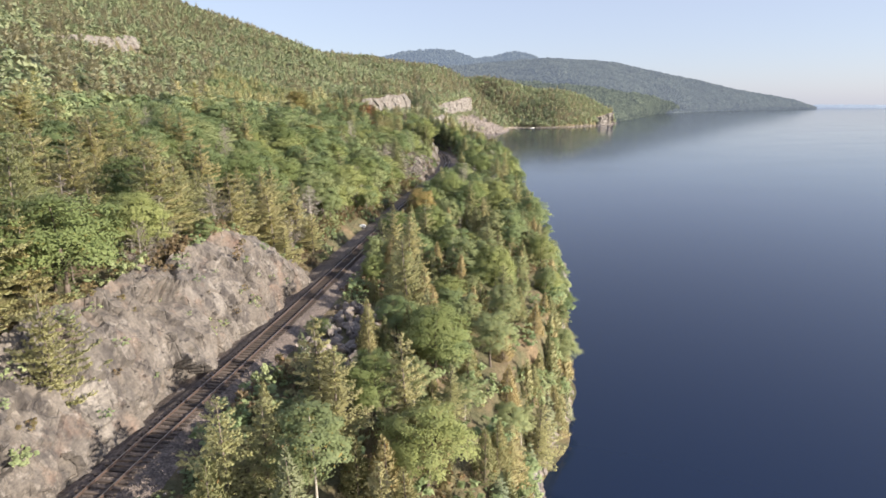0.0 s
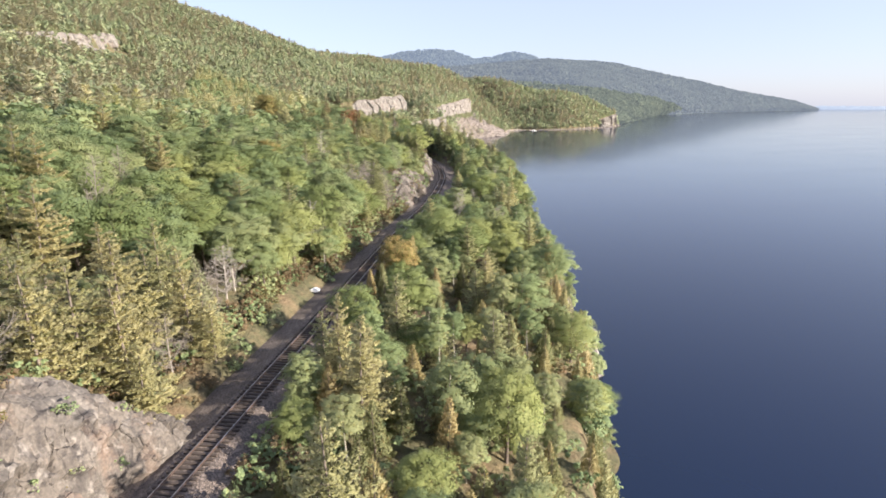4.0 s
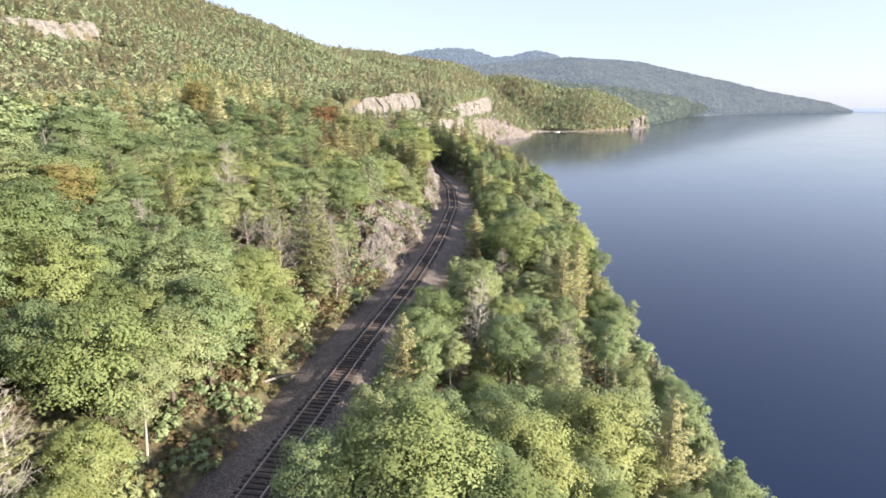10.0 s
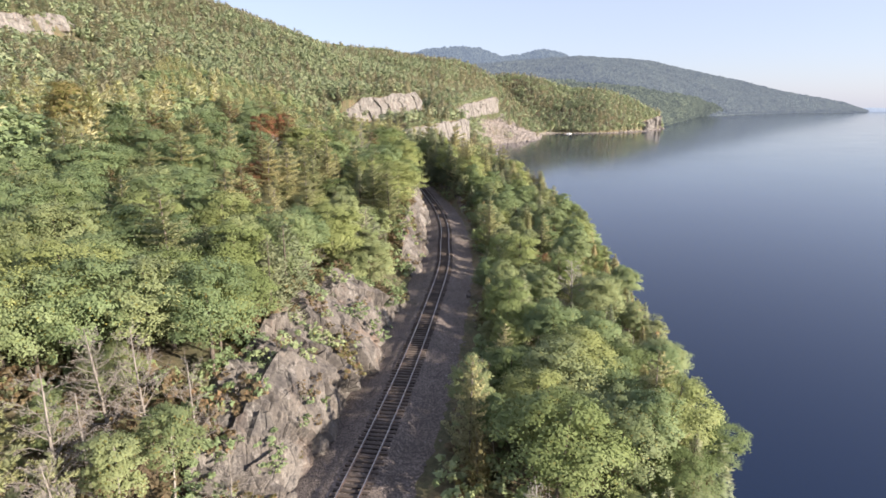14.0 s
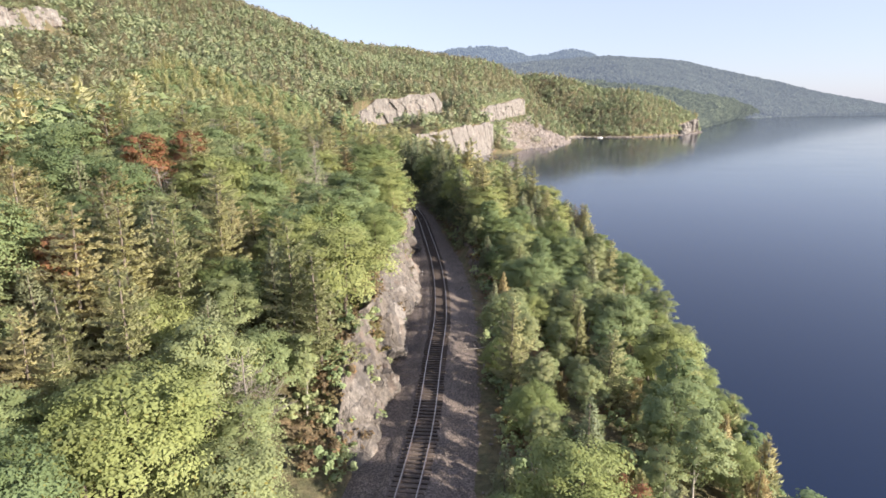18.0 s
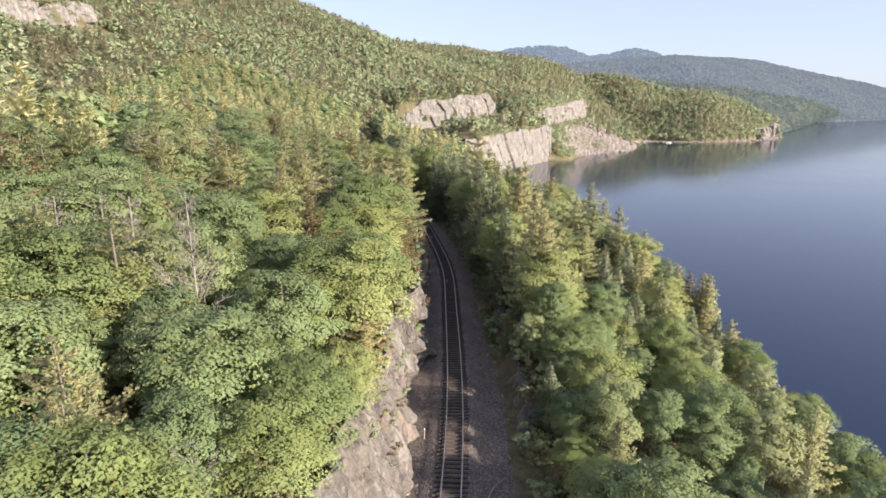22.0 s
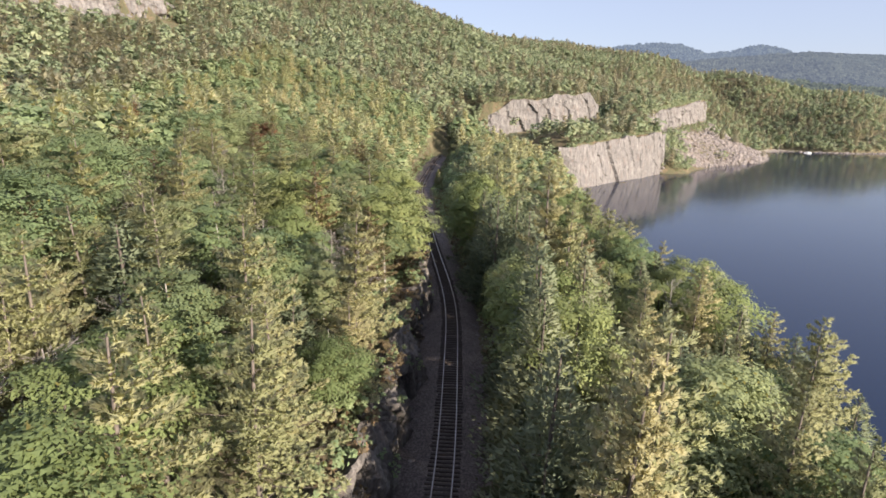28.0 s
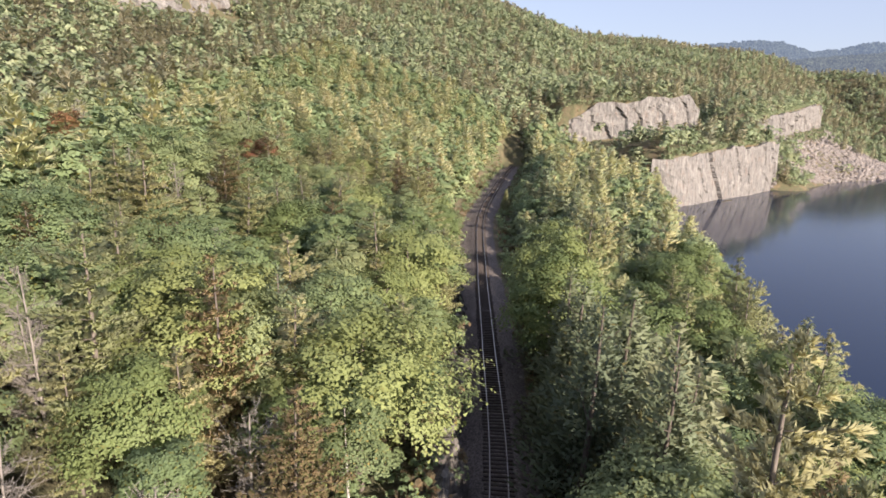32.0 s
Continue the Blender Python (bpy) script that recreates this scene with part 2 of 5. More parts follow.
for key, c, turned, at in (
    ("broad", GREEN, (0.22, 0.20, 0.05), 0.95),
    ("pine", PINE, (0.37, 0.31, 0.17), 0.98),
    ("cedar", CEDAR, (0.25, 0.15, 0.06), 0.95),
    ("spruce", SPRUCE, (0.11, 0.10, 0.04), 0.96),
    ("dark", ((0.142, 0.201, 0.075), (0.206, 0.267, 0.092), (0.284, 0.332, 0.117)), (0.22, 0.19, 0.06), 0.97),
    ("light", ((0.168, 0.225, 0.098), (0.215, 0.272, 0.122), (0.275, 0.318, 0.150)), (0.30, 0.24, 0.08), 0.95),
):
    M[key] = leaf_material(key + "_leaves", *greyed(c, 0.07), turned, at)
    # joined woods and shrubs: same leaf tones copied lighter and greyer, haze painted in
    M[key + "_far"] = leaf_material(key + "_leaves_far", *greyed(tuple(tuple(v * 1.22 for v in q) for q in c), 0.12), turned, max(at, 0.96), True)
    # hill forest: leaf tones lifted and cooled, distance haze painted into the base colour
    hazy_hill_tones = ((0.290, 0.315, 0.165), (0.360, 0.380, 0.200), (0.440, 0.435, 0.235)) if key == "pine" else tuple(tuple(v * 1.32 for v in q) for q in c)
    M[key + "_hill"] = leaf_material(key + "_leaves_hill", *greyed(tuple((r * 1.05, gr, b) for r, gr, b in hazy_hill_tones), 0.22, 1.2), turned, 0.99, True)
M["gold"] = leaf_material("golden_leaves", (0.288, 0.237, 0.100), (0.362, 0.294, 0.125), (0.413, 0.312, 0.138), (0.150, 0.175, 0.050), 0.7)
M["red"] = leaf_material("reddish_leaves", (0.213, 0.094, 0.056), (0.275, 0.125, 0.075), (0.325, 0.163, 0.088), (0.175, 0.175, 0.062), 0.75)
M["brown_pine"] = leaf_material("browning_needles", (0.280, 0.213, 0.121), (0.343, 0.255, 0.153), (0.380, 0.284, 0.167), (0.177, 0.185, 0.076), 0.6)
M["dry"] = leaf_material("dry_brush", (0.16, 0.13, 0.08), (0.20, 0.155, 0.095), (0.18, 0.165, 0.075), (0.24, 0.16, 0.09), 0.8, True)

# ---- the plan: track, shore and heights as functions of place ----


def spline(rows):
    """A smooth function through (y, value) rows (monotone cubic)."""
    a = np.array(rows, float)
    xs, ys = a[:, 0], a[:, 1]
    d = np.diff(ys) / np.diff(xs)
    m = np.r_[d[0], (d[1:] + d[:-1]) / 2, d[-1]]

    def at(x):
        x = np.asarray(x, float)
        i = np.clip(np.searchsorted(xs, x) - 1, 0, len(xs) - 2)
        h = xs[i + 1] - xs[i]
        t = np.clip((x - xs[i]) / h, -0.5, 1.5)
        return (2 * t**3 - 3 * t**2 + 1) * ys[i] + (t**3 - 2 * t**2 + t) * h * m[i] + (3 * t**2 - 2 * t**3) * ys[i + 1] + (t**3 - t**2) * h * m[i + 1]

    return at


track_x = spline([(-80, -33), (0, -27.2), (36, -23.7), (53, -21.6), (67, -19.9), (83, -18.2), (114, -14.9), (137, -12.6), (162, -9.6), (183, -6.8), (203, -4.9),
                  (223, -3.8), (242, -3.2), (257, -3.9), (270, -4.6), (290, -7.2), (318, -12.7), (338, -17.2), (361, -24.8), (380, -32.0), (406, -44.8), (433, -58.3),
                  (478, -79.5), (530, -98.0), (590, -117), (640, -128), (700, -120), (760, -92), (840, -40), (900, 0), (1045, 48), (1100, 110), (1276, 290), (1500, 400),
                  (1950, 560), (2400, 760)])
shore_x = spline([(-80, -6), (0, 1), (40, 4.5), (64, 8.6), (76, 14.2), (95, 17.6), (112, 20.7), (134, 23.9), (150, 23.5), (168, 22.0), (188, 22.8), (218, 25.2), (240, 27),
                  (262, 27), (290, 28), (320, 25.5), (345, 18), (378, 9), (403, -3), (432, -13), (455, -21), (480, -28), (560, -44), (640, -54), (656, -49), (685, -31),
                  (757, -8.5), (805, 20), (837, 36), (887, 72), (1000, 95), (1044, 99), (1072, 125), (1082, 176), (1134, 257), (1276, 356), (1330, 362), (1500, 430), (1950, 640),
                  (2400, 840)])
RAIL_Z = 19.85
# the headland: height of its ridge and the y at which its slope leaves the water, by x
ridge_z = spline([(-900, 215), (-300, 150), (-100, 128), (-30, 121), (35, 106), (81, 93), (137, 80), (193, 69), (248, 60), (295, 47), (333, 31), (362, 18), (460, 14)])
land_start = spline([(-900, 100), (-300, 400), (-100, 700), (0, 900), (50, 1000), (99, 1044), (125, 1072), (176, 1082), (257, 1134), (356, 1270), (362, 1275), (460, 1280)])
# left cuts: from y, to y, foot beside the track, lean back, height
CUTS = [(14, 84, 2.9, 6.2, 8.8), (184, 229, 3.9, 7.5, 7.4), (238, 432, 3.9, 3.0, 7.6)]
# scarps on the far shore: ends, foot heights, top heights
SCARPS = [((-120, 667), (-53, 724), 28, 34.5, 47.5, 56.5), ((-56, 641), (-5.5, 764), -2, -2, 25, 30), ((-24, 765), (35, 1048), 29, 34, 41, 57.5), ((-352, 430), (-322, 622), 84, 99, 97, 112), ((292, 1188), (350, 1272), -2, -2, 15, 25)]


def ease(a, b, x):
    t = np.clip((np.asarray(x, float) - a) / (b - a), 0, 1)
    return t * t * (3 - 2 * t)


def value_noise(x, y, seed=0):
    """Smooth noise, -1 to 1, on a unit grid."""
    def corner(i, j):
        n = (i * 374761393 + j * 668265263 + seed * 974711) & 0x7FFFFFFF
        n = ((n ^ (n >> 13)) * 1274126177) & 0x7FFFFFFF
        return ((n ^ (n >> 16)) & 0xFFFF) / 32767.5 - 1
    x, y = np.asarray(x, float), np.asarray(y, float)
    i, j = np.floor(x).astype(np.int64), np.floor(y).astype(np.int64)
    u, v = ease(0, 1, x - i), ease(0, 1, y - j)
    return (corner(i, j) * (1 - u) + corner(i + 1, j) * u) * (1 - v) + (corner(i, j + 1) * (1 - u) + corner(i + 1, j + 1) * u) * v


def cut_lean(y, cut):
    """How far a cut leans back; the long wall stands nearly upright past its first part."""
    return cut[3] * (1 - 0.72 * ease(288, 312, y)) if cut[3] < 5 else cut[3] + 0 * np.asarray(y, float)


def cut_power(cut):
    """How steeply a cut stands before it leans back."""
    return 2.4 if cut[3] > 5 else 1.25


def cut_height(y, cut):
    a, b, foot, lean, high = cut
    return high * ease(a - 1, a + 9, y) * (1 - ease(b - 12, b + 1, y)) * (1 + (0.07 if a < 100 else 0.16) * value_noise(np.asarray(y) / 17.0, 3.3, 5))


def height(x, y):
    """The ground's height."""
    x, y = np.asarray(x, float), np.asarray(y, float)
    tx, sx = track_x(y), shore_x(y)
    u = tx - x
    # uphill side
    up = np.maximum(u, 0)
    hill = 18.5 + 0.7 * ease(4.6, 6.0, up) + 0.36 * np.maximum(up - 4.6, 0) - 0.08 * np.maximum(up - 20, 0) * ease(20, 60, up) * (1 - ease(60, 160, up)) + 0.13 * np.maximum(up - 190, 0)
    hill = np.minimum(hill, 19.2 + 0.36 * up) * 1.0
    hill = hill - (12.5 + 15 * ease(130, 190, y) * (1 - ease(380, 480, y))) * ease(58, 96, up) * (1 - ease(235, 310, up)) * ease(85, 140, y) * (1 - ease(480, 560, y))
    far_over = ease(1120, 1700, y)
    hill = hill * (1 - 0.45 * far_over)
    hill = hill + (2.6 * value_noise(x / 31, y / 31, 1) + 1.1 * value_noise(x / 11, y / 11, 2)) * ease(8, 30, up) + 7 * value_noise(x / 110, y / 110, 9) * ease(60, 160, up)
    for c in CUTS:
        k = cut_height(y, c)
        lean = cut_lean(y, c)
        t = np.clip((u - c[2] - (1.9 if c[3] > 5 else 1.2)) / lean, 0, 1) ** (1 / cut_power(c))
        top = 18.7 + k * t - 1.0 + 0.10 * np.maximum(u - c[2] - lean, 0)
        hill = np.where((k > 0.3) & (u > 0), np.where(u < c[2] + lean + 1, np.minimum(np.maximum(top, 18.7), np.maximum(top, hill)), np.maximum(hill, top)), hill)
        hill = np.where((k > 0.3) & (u > 0) & (u < c[2] + 0.9), 18.7, hill)
    # lake side
    v, w = np.maximum(-u, 0), np.maximum(sx - tx, 12)
    rim = 12.5 + 4.0 * ease(110, 190, y) - 1.0 * ease(350, 470, y)
    flat = 3.2 + 3.0 * ease(165, 200, y) * (1 - ease(300, 330, y))
    s = np.clip((v - flat) / np.maximum(w - 3.0 - flat, 4), 0, 1)
    side = 19.0 - (19.0 - rim) * (0.35 * s + 0.65 * s * s) + 0.5 * value_noise(x / 7, y / 7, 4) * ease(0.1, 0.4, s)
    side = side + 2.6 * ease(290, 300, y) * (1 - ease(372, 392, y)) * ease(5.6, 6.8, v) * (1 - ease(9, 15, v))
    side = side - rim * ease(w - 3.2 - 1.5 * (1 - ease(110, 190, y)), w + 0.5, v) - 5 * ease(w, w + 14, v)
    z = np.where(u > 0, hill, side)
    # beyond the track's last bend
    d = np.minimum(sx, 100) - x
    bank = 0.42 * np.maximum(d, 0) * (1 - ease(60, 140, d)) + (18 + 0.3 * np.maximum(d, 0)) * ease(60, 140, d) + 0.05 * np.maximum(d - 230, 0)
    bank = bank * (1 - 0.75 * ease(1160, 1600, y))
    bank = bank + 2.5 * value_noise(x / 37, y / 37, 6) * ease(10, 50, d) + 6 * value_noise(x / 120, y / 120, 9) * ease(120, 260, d)
    d = sx - x
    ys = land_start(x)
    f = np.clip((y - ys) / np.maximum(1300 - ys, 20), 0, 1)
    head = ridge_z(x) * f ** (0.6 + 0.9 * (1 - ease(130, 230, x)) * ease(-60, 20, x)) * (1 - 0.55 * ease(1320, 1650, y)) + 5 * value_noise(x / 60, y / 60, 16) * ease(0.1, 0.5, f)
    # the valley that comes down to the cove
    head = head - 17 * np.exp(-(((x - 138 + 0.42 * (y - 1075)) / 33) ** 2)) * ease(0.03, 0.4, f)
    head = head * ease(-2, 9, d)
    bank = bank + (head - bank) * ease(1010, 1090, y + 0.25 * x)
    bank = bank - 5 * ease(0, 14, -d)
    z = z + (bank - z) * ease(545, 640, y)
    z = z + (18.6 - z) * (1 - ease(5, 10, np.abs(u))) * ease(480, 520, y) * (1 - ease(592, 618, y))
    for (ax, ay), (bx, by), f0, f1, t0, t1 in SCARPS:
        ex, ey = bx - ax, by - ay
        n = math.hypot(ex, ey)
        t = ((x - ax) * ex + (y - ay) * ey) / n**2
        back = (-(x - ax) * ey + (y - ay) * ex) / n
        k = ease(-0.04, 0.06, t) * (1 - ease(0.94, 1.04, t))
        c = np.clip(t, 0, 1)
        top, foot = t0 + (t1 - t0) * c, f0 + (f1 - f0) * c
        want = np.where(back > 1.0, top - 0.5 + 0.3 * back, foot + (0.45 * back if foot.max() > 5 else 0.0))
        z = z + (want - z) * k * np.exp(-((back / np.where(back > 0, 38, 30)) ** 4)) * ((back > -6) | (foot > 5))
    return z


# ---- mesh helpers ----


def mesh_np(name, verts, faces, mat=None, smooth=False):
    """A mesh from arrays of corners and of faces with the same number of corners."""
    me = bpy.data.meshes.new(name)
    verts, faces = np.asarray(verts, np.float32), np.asarray(faces, np.int32)
    k = faces.shape[1]
    me.vertices.add(len(verts))
    me.vertices.foreach_set("co", verts.ravel())
    me.loops.add(faces.size)
    me.loops.foreach_set("vertex_index", faces.ravel())
    me.polygons.add(len(faces))
    me.polygons.foreach_set("loop_start", np.arange(len(faces), dtype=np.int32) * k)
    me.update(calc_edges=True)
    me.polygons.foreach_set("use_smooth", np.full(len(faces), smooth))
    if mat:
        me.materials.append(mat)
    me.update()
    return me


def grid_faces(rows, cols):
    i = np.arange(rows * cols).reshape(rows, cols)
    return np.stack([i[:-1, :-1], i[:-1, 1:], i[1:, 1:], i[1:, :-1]], -1).reshape(-1, 4)


def joined(parts):
    """Several (verts, faces) as one."""
    vs, fs, n = [], [], 0
    for v, f in parts:
        vs.append(v)
        fs.append(f + n)
        n += len(v)
    return np.concatenate(vs), np.concatenate(fs)


def under(name, me, parent, label=""):
    ob = new(name, me)
    ob.parent = parent
    return tagged(ob, label)


def tube(points, radii, sides=6):
    """A tapered tube along points, open at its ends."""
    p = np.asarray(points, float)
    r = np.asarray(radii, float)
    d = np.gradient(p, axis=0)
    d /= np.linalg.norm(d, axis=1)[:, None] + 1e-9
    a = np.cross(d, np.where(np.abs(d[:, 2:3]) > 0.9, [[1.0, 0, 0]], [[0, 0, 1.0]]))
    a /= np.linalg.norm(a, axis=1)[:, None] + 1e-9
    b = np.cross(d, a)
    t = np.arange(sides) * 2 * np.pi / sides
    v = p[:, None] + r[:, None, None] * (np.cos(t)[None, :, None] * a[:, None] + np.sin(t)[None, :, None] * b[:, None])
    i = np.arange(len(p) * sides).reshape(len(p), sides)
    j = np.roll(i, -1, 1)
    return v.reshape(-1, 3), np.stack([i[:-1], j[:-1], j[1:], i[1:]], -1).reshape(-1, 4)


def leaves(rng, centre, normal, long, wide):
    """Pointed leaves, each one triangle facing its normal."""
    n = normal / (np.linalg.norm(normal, axis=1)[:, None] + 1e-9)
    a = np.cross(n, rng.normal(size=n.shape))
    a /= np.linalg.norm(a, axis=1)[:, None] + 1e-9
    b = np.cross(n, a)
    L, W = np.asarray(long)[:, None], np.asarray(wide)[:, None]
    v = np.stack([centre - a * L * 0.8 - b * W, centre + a * L, centre - a * L * 0.8 + b * W], 1)
    return v.reshape(-1, 3), np.arange(len(n) * 3).reshape(-1, 3)


def sprays(rng, centre, along, long, wide, face=None):
    """Slim blades that point along a given way, their faces turned to the light side."""
    a = along / (np.linalg.norm(along, axis=1)[:, None] + 1e-9)
    b = np.cross(a, rng.normal(size=a.shape) * 0.6 + [0, 0, 1])
    b /= np.linalg.norm(b, axis=1)[:, None] + 1e-9
    n = np.cross(b, a)
    want = np.broadcast_to(np.array([0, 0, 1.0]), a.shape) if face is None else face
    b = b * np.where((n * want).sum(1) < 0, -1.0, 1.0)[:, None]
    L, W = np.asarray(long)[:, None], np.asarray(wide)[:, None]
    v = np.stack([centre - a * L * 0.5 - b * W, centre - a * L * 0.5 + b * W, centre + a * L], 1)
    return v.reshape(-1, 3), np.arange(len(a) * 3).reshape(-1, 3)


def soft_normals(me, normals, tilt=0.22):
    """Shade a crown by the form of its clumps more than by the tilt of each blade."""
    k = len(me.vertices)
    flat = np.zeros(k * 3, np.float32)
    me.vertices.foreach_get("co", flat)
    t = flat.reshape(-1, 3, 3)
    f = np.cross(t[:, 1] - t[:, 0], t[:, 2] - t[:, 0])
    f = np.repeat(f / (np.linalg.norm(f, axis=1)[:, None] + 1e-9), 3, 0)
    n = normals * 0.85 + f * tilt
    n /= np.linalg.norm(n, axis=1)[:, None] + 1e-9
    me.polygons.foreach_set("use_smooth", np.ones(len(me.polygons), bool))
    me.normals_split_custom_set_from_vertices(n.astype(np.float32))
    return me


def sphere_points(rng, n):
    p = rng.normal(size=(n, 3))
    return p / np.linalg.norm(p, axis=1)[:, None]

# ---- ground and water ----
rows_y = np.unique(np.concatenate([np.arange(-70, 20, 4.0), np.arange(20, 480, 1.6), np.arange(480, 800, 3.5), np.arange(800, 1320, 7.0), np.arange(1320, 1720, 20.0)]))
cols_l = np.unique(np.concatenate([np.arange(0, 16, 0.55), np.arange(16, 60, 2.2), np.arange(60, 240, 7.0), np.arange(240, 1000, 24.0)]))[::-1]
GY, GU = np.meshgrid(rows_y, cols_l, indexing="ij")
left_part = track_x(GY) - GU
cols_r = np.concatenate([np.linspace(0, 0.86, 26)[1:], np.linspace(0.88, 1.02, 10), np.array([1.1, 1.3, 1.8])])
GY2, GK = np.meshgrid(rows_y, cols_r, indexing="ij")
right_part = track_x(GY2) + GK * np.maximum(shore_x(GY2) - track_x(GY2), 12)
GX = np.concatenate([left_part, right_part], 1)
GYA = np.concatenate([GY, GY2], 1)
GZ = height(GX, GYA)
ground = new("ground", mesh_np("ground", np.stack([GX, GYA, GZ], -1).reshape(-1, 3), grid_faces(*GX.shape)[:, ::-1], M["floor"], True))
tagged(ground, "wooded hillside with brown litter falling to the lake", "ground", kind="structure")

lake = new("lake_water", mesh_np("lake_water", [(-1500, -800, 0), (6000, -800, 0), (6000, 6000, 0), (-1500, 6000, 0)], [(0, 1, 2, 3)], M["water"]))
tagged(lake, "calm dark blue lake reflecting the pale sky", "water", kind="structure")

# ---- railway ----


def sweep(profile, ys, shift=0.0, lift=0.0):
    """A profile (offset to the right, height) carried along the track."""
    x = track_x(ys)
    slope = (track_x(ys + 0.5) - track_x(ys - 0.5))
    nx, ny = 1 / np.sqrt(1 + slope**2), -slope / np.sqrt(1 + slope**2)
    p = np.array(profile, float)
    v = np.stack([x[:, None] + nx[:, None] * (p[:, 0] + shift), ys[:, None] + ny[:, None] * (p[:, 0] + shift), np.full((len(ys), 1), lift) + p[:, 1]], -1)
    return v.reshape(-1, 3), grid_faces(len(ys), len(p))


def bed_wobble(v, size):
    v = v.copy()
    v[:, 2] += size * value_noise(v[:, 0] * 1.7, v[:, 1] * 1.7, 11) + size * 0.6 * value_noise(v[:, 0] * 4, v[:, 1] * 4, 12)
    v[:, 0] += size * 2.2 * value_noise(v[:, 0] * 0.6, v[:, 1] * 0.6, 13)
    return v


track_ys = np.arange(-40, 640, 0.8)
bv, bf = sweep([(-6.0, 18.3), (-4.6, 18.80), (-3.0, 19.02), (-2.3, 19.22), (-1.75, 19.50), (-1.2, 19.55), (0, 19.55), (1.2, 19.55), (1.75, 19.50), (2.5, 19.15), (3.4, 18.95), (4.6, 18.7), (5.6, 18.2)], track_ys)
wide = ease(168, 200, bv[:, 1]) * (1 - 0.65 * ease(296, 325, bv[:, 1])) * (1 - ease(420, 450, bv[:, 1]))
outer = (np.arange(len(bv)) % 13) >= 10
bv[:, 0] += outer * wide * ((np.arange(len(bv)) % 13) - 9) * 0.75
bv[:, 2] += outer * wide * 0.12
ballast = tagged(new("track_ballast", mesh_np("track_ballast", bed_wobble(bv, 0.045), bf[:, ::-1], M["ballast"], True)), "grey-brown crushed stone bed under the railway", "ballast", kind="structure")

track = tagged(new("railway_track"), "single railway line with rusty rails on dark wooden ties", "railway track")
RAIL = [(-0.07, 0.0), (-0.07, 0.02), (-0.012, 0.04), (-0.012, 0.12), (-0.036, 0.135), (-0.036, 0.168)]
RAIL = RAIL + [(-x, z) for x, z in RAIL[::-1]]
for side in (-0.753, 0.753):
    rv, rf = sweep(RAIL, np.arange(-40, 640, 1.0), side, RAIL_Z - 0.168)
    rail = under("rail", mesh_np("rail", rv, rf[:, ::-1], M["rail"]), track, "rust-brown steel rail")
    hv, hf = sweep([(-0.034, 0), (-0.02, 0.005), (0.02, 0.005), (0.034, 0)], np.arange(-40, 640, 1.0), side, RAIL_Z)
    under("rail_head", mesh_np("rail_head", hv, hf[:, ::-1], M["railtop"]), rail, "polished running surface")


def box(x, y, z, bevel=0.015):
    """A bevelled box of that size standing on its own base."""
    bm = bmesh.new()
    bmesh.ops.create_cube(bm, size=1.0)
    bmesh.ops.scale(bm, vec=(x, y, z), verts=bm.verts)
    bmesh.ops.translate(bm, vec=(0, 0, z / 2), verts=bm.verts)
    if bevel:
        bmesh.ops.bevel(bm, geom=bm.edges[:], offset=bevel, segments=1, affect="EDGES")
    return bm


def bm_mesh(name, bm, mat):
    me = bpy.data.meshes.new(name)
    bm.to_mesh(me)
    bm.free()
    me.materials.append(mat)
    return me


tie_mesh = bm_mesh("tie", box(2.6, 0.23, 0.18, 0.018), M["tie"])
rng = np.random.default_rng(4)
tie_v = np.array([v.co for v in tie_mesh.vertices])
tie_f4 = np.array([list(p.vertices) for p in tie_mesh.polygons if len(p.vertices) == 4])
rest = []
y, count = 22.0, 0
while y < 600:
    slope = float(track_x(y + 0.5) - track_x(y - 0.5))
    a = -math.atan(slope) + rng.normal(0, 0.012)
    off = rng.normal(0, 0.035)
    x0, z0 = float(track_x(y)) + off, RAIL_Z - 0.168 - 0.175 + rng.normal(0, 0.008)
    near = 30 < y < 62 or 108 < y < 125 or 158 < y < 240
    if near and count < 300:
        ob = under("tie", tie_mesh, track)
        ob.matrix_basis = Matrix.LocRotScale((x0, y, z0), Euler((0, 0, a)), (1 + rng.normal(0, 0.03), 1, 1))
        count += 1
    else:
        c, s = math.cos(a), math.sin(a)
        p = tie_v * (1 + rng.normal(0, 0.03), 1, 1)
        rest.append((np.stack([p[:, 0] * c - p[:, 1] * s + x0, p[:, 0] * s + p[:, 1] * c + y, p[:, 2] + z0], -1), tie_f4))
    y += 0.56 * math.cos(math.atan(slope))
tagged(under("tie", mesh_np("ties_joined", *joined(rest), M["tie"]), track), kind="stuff")

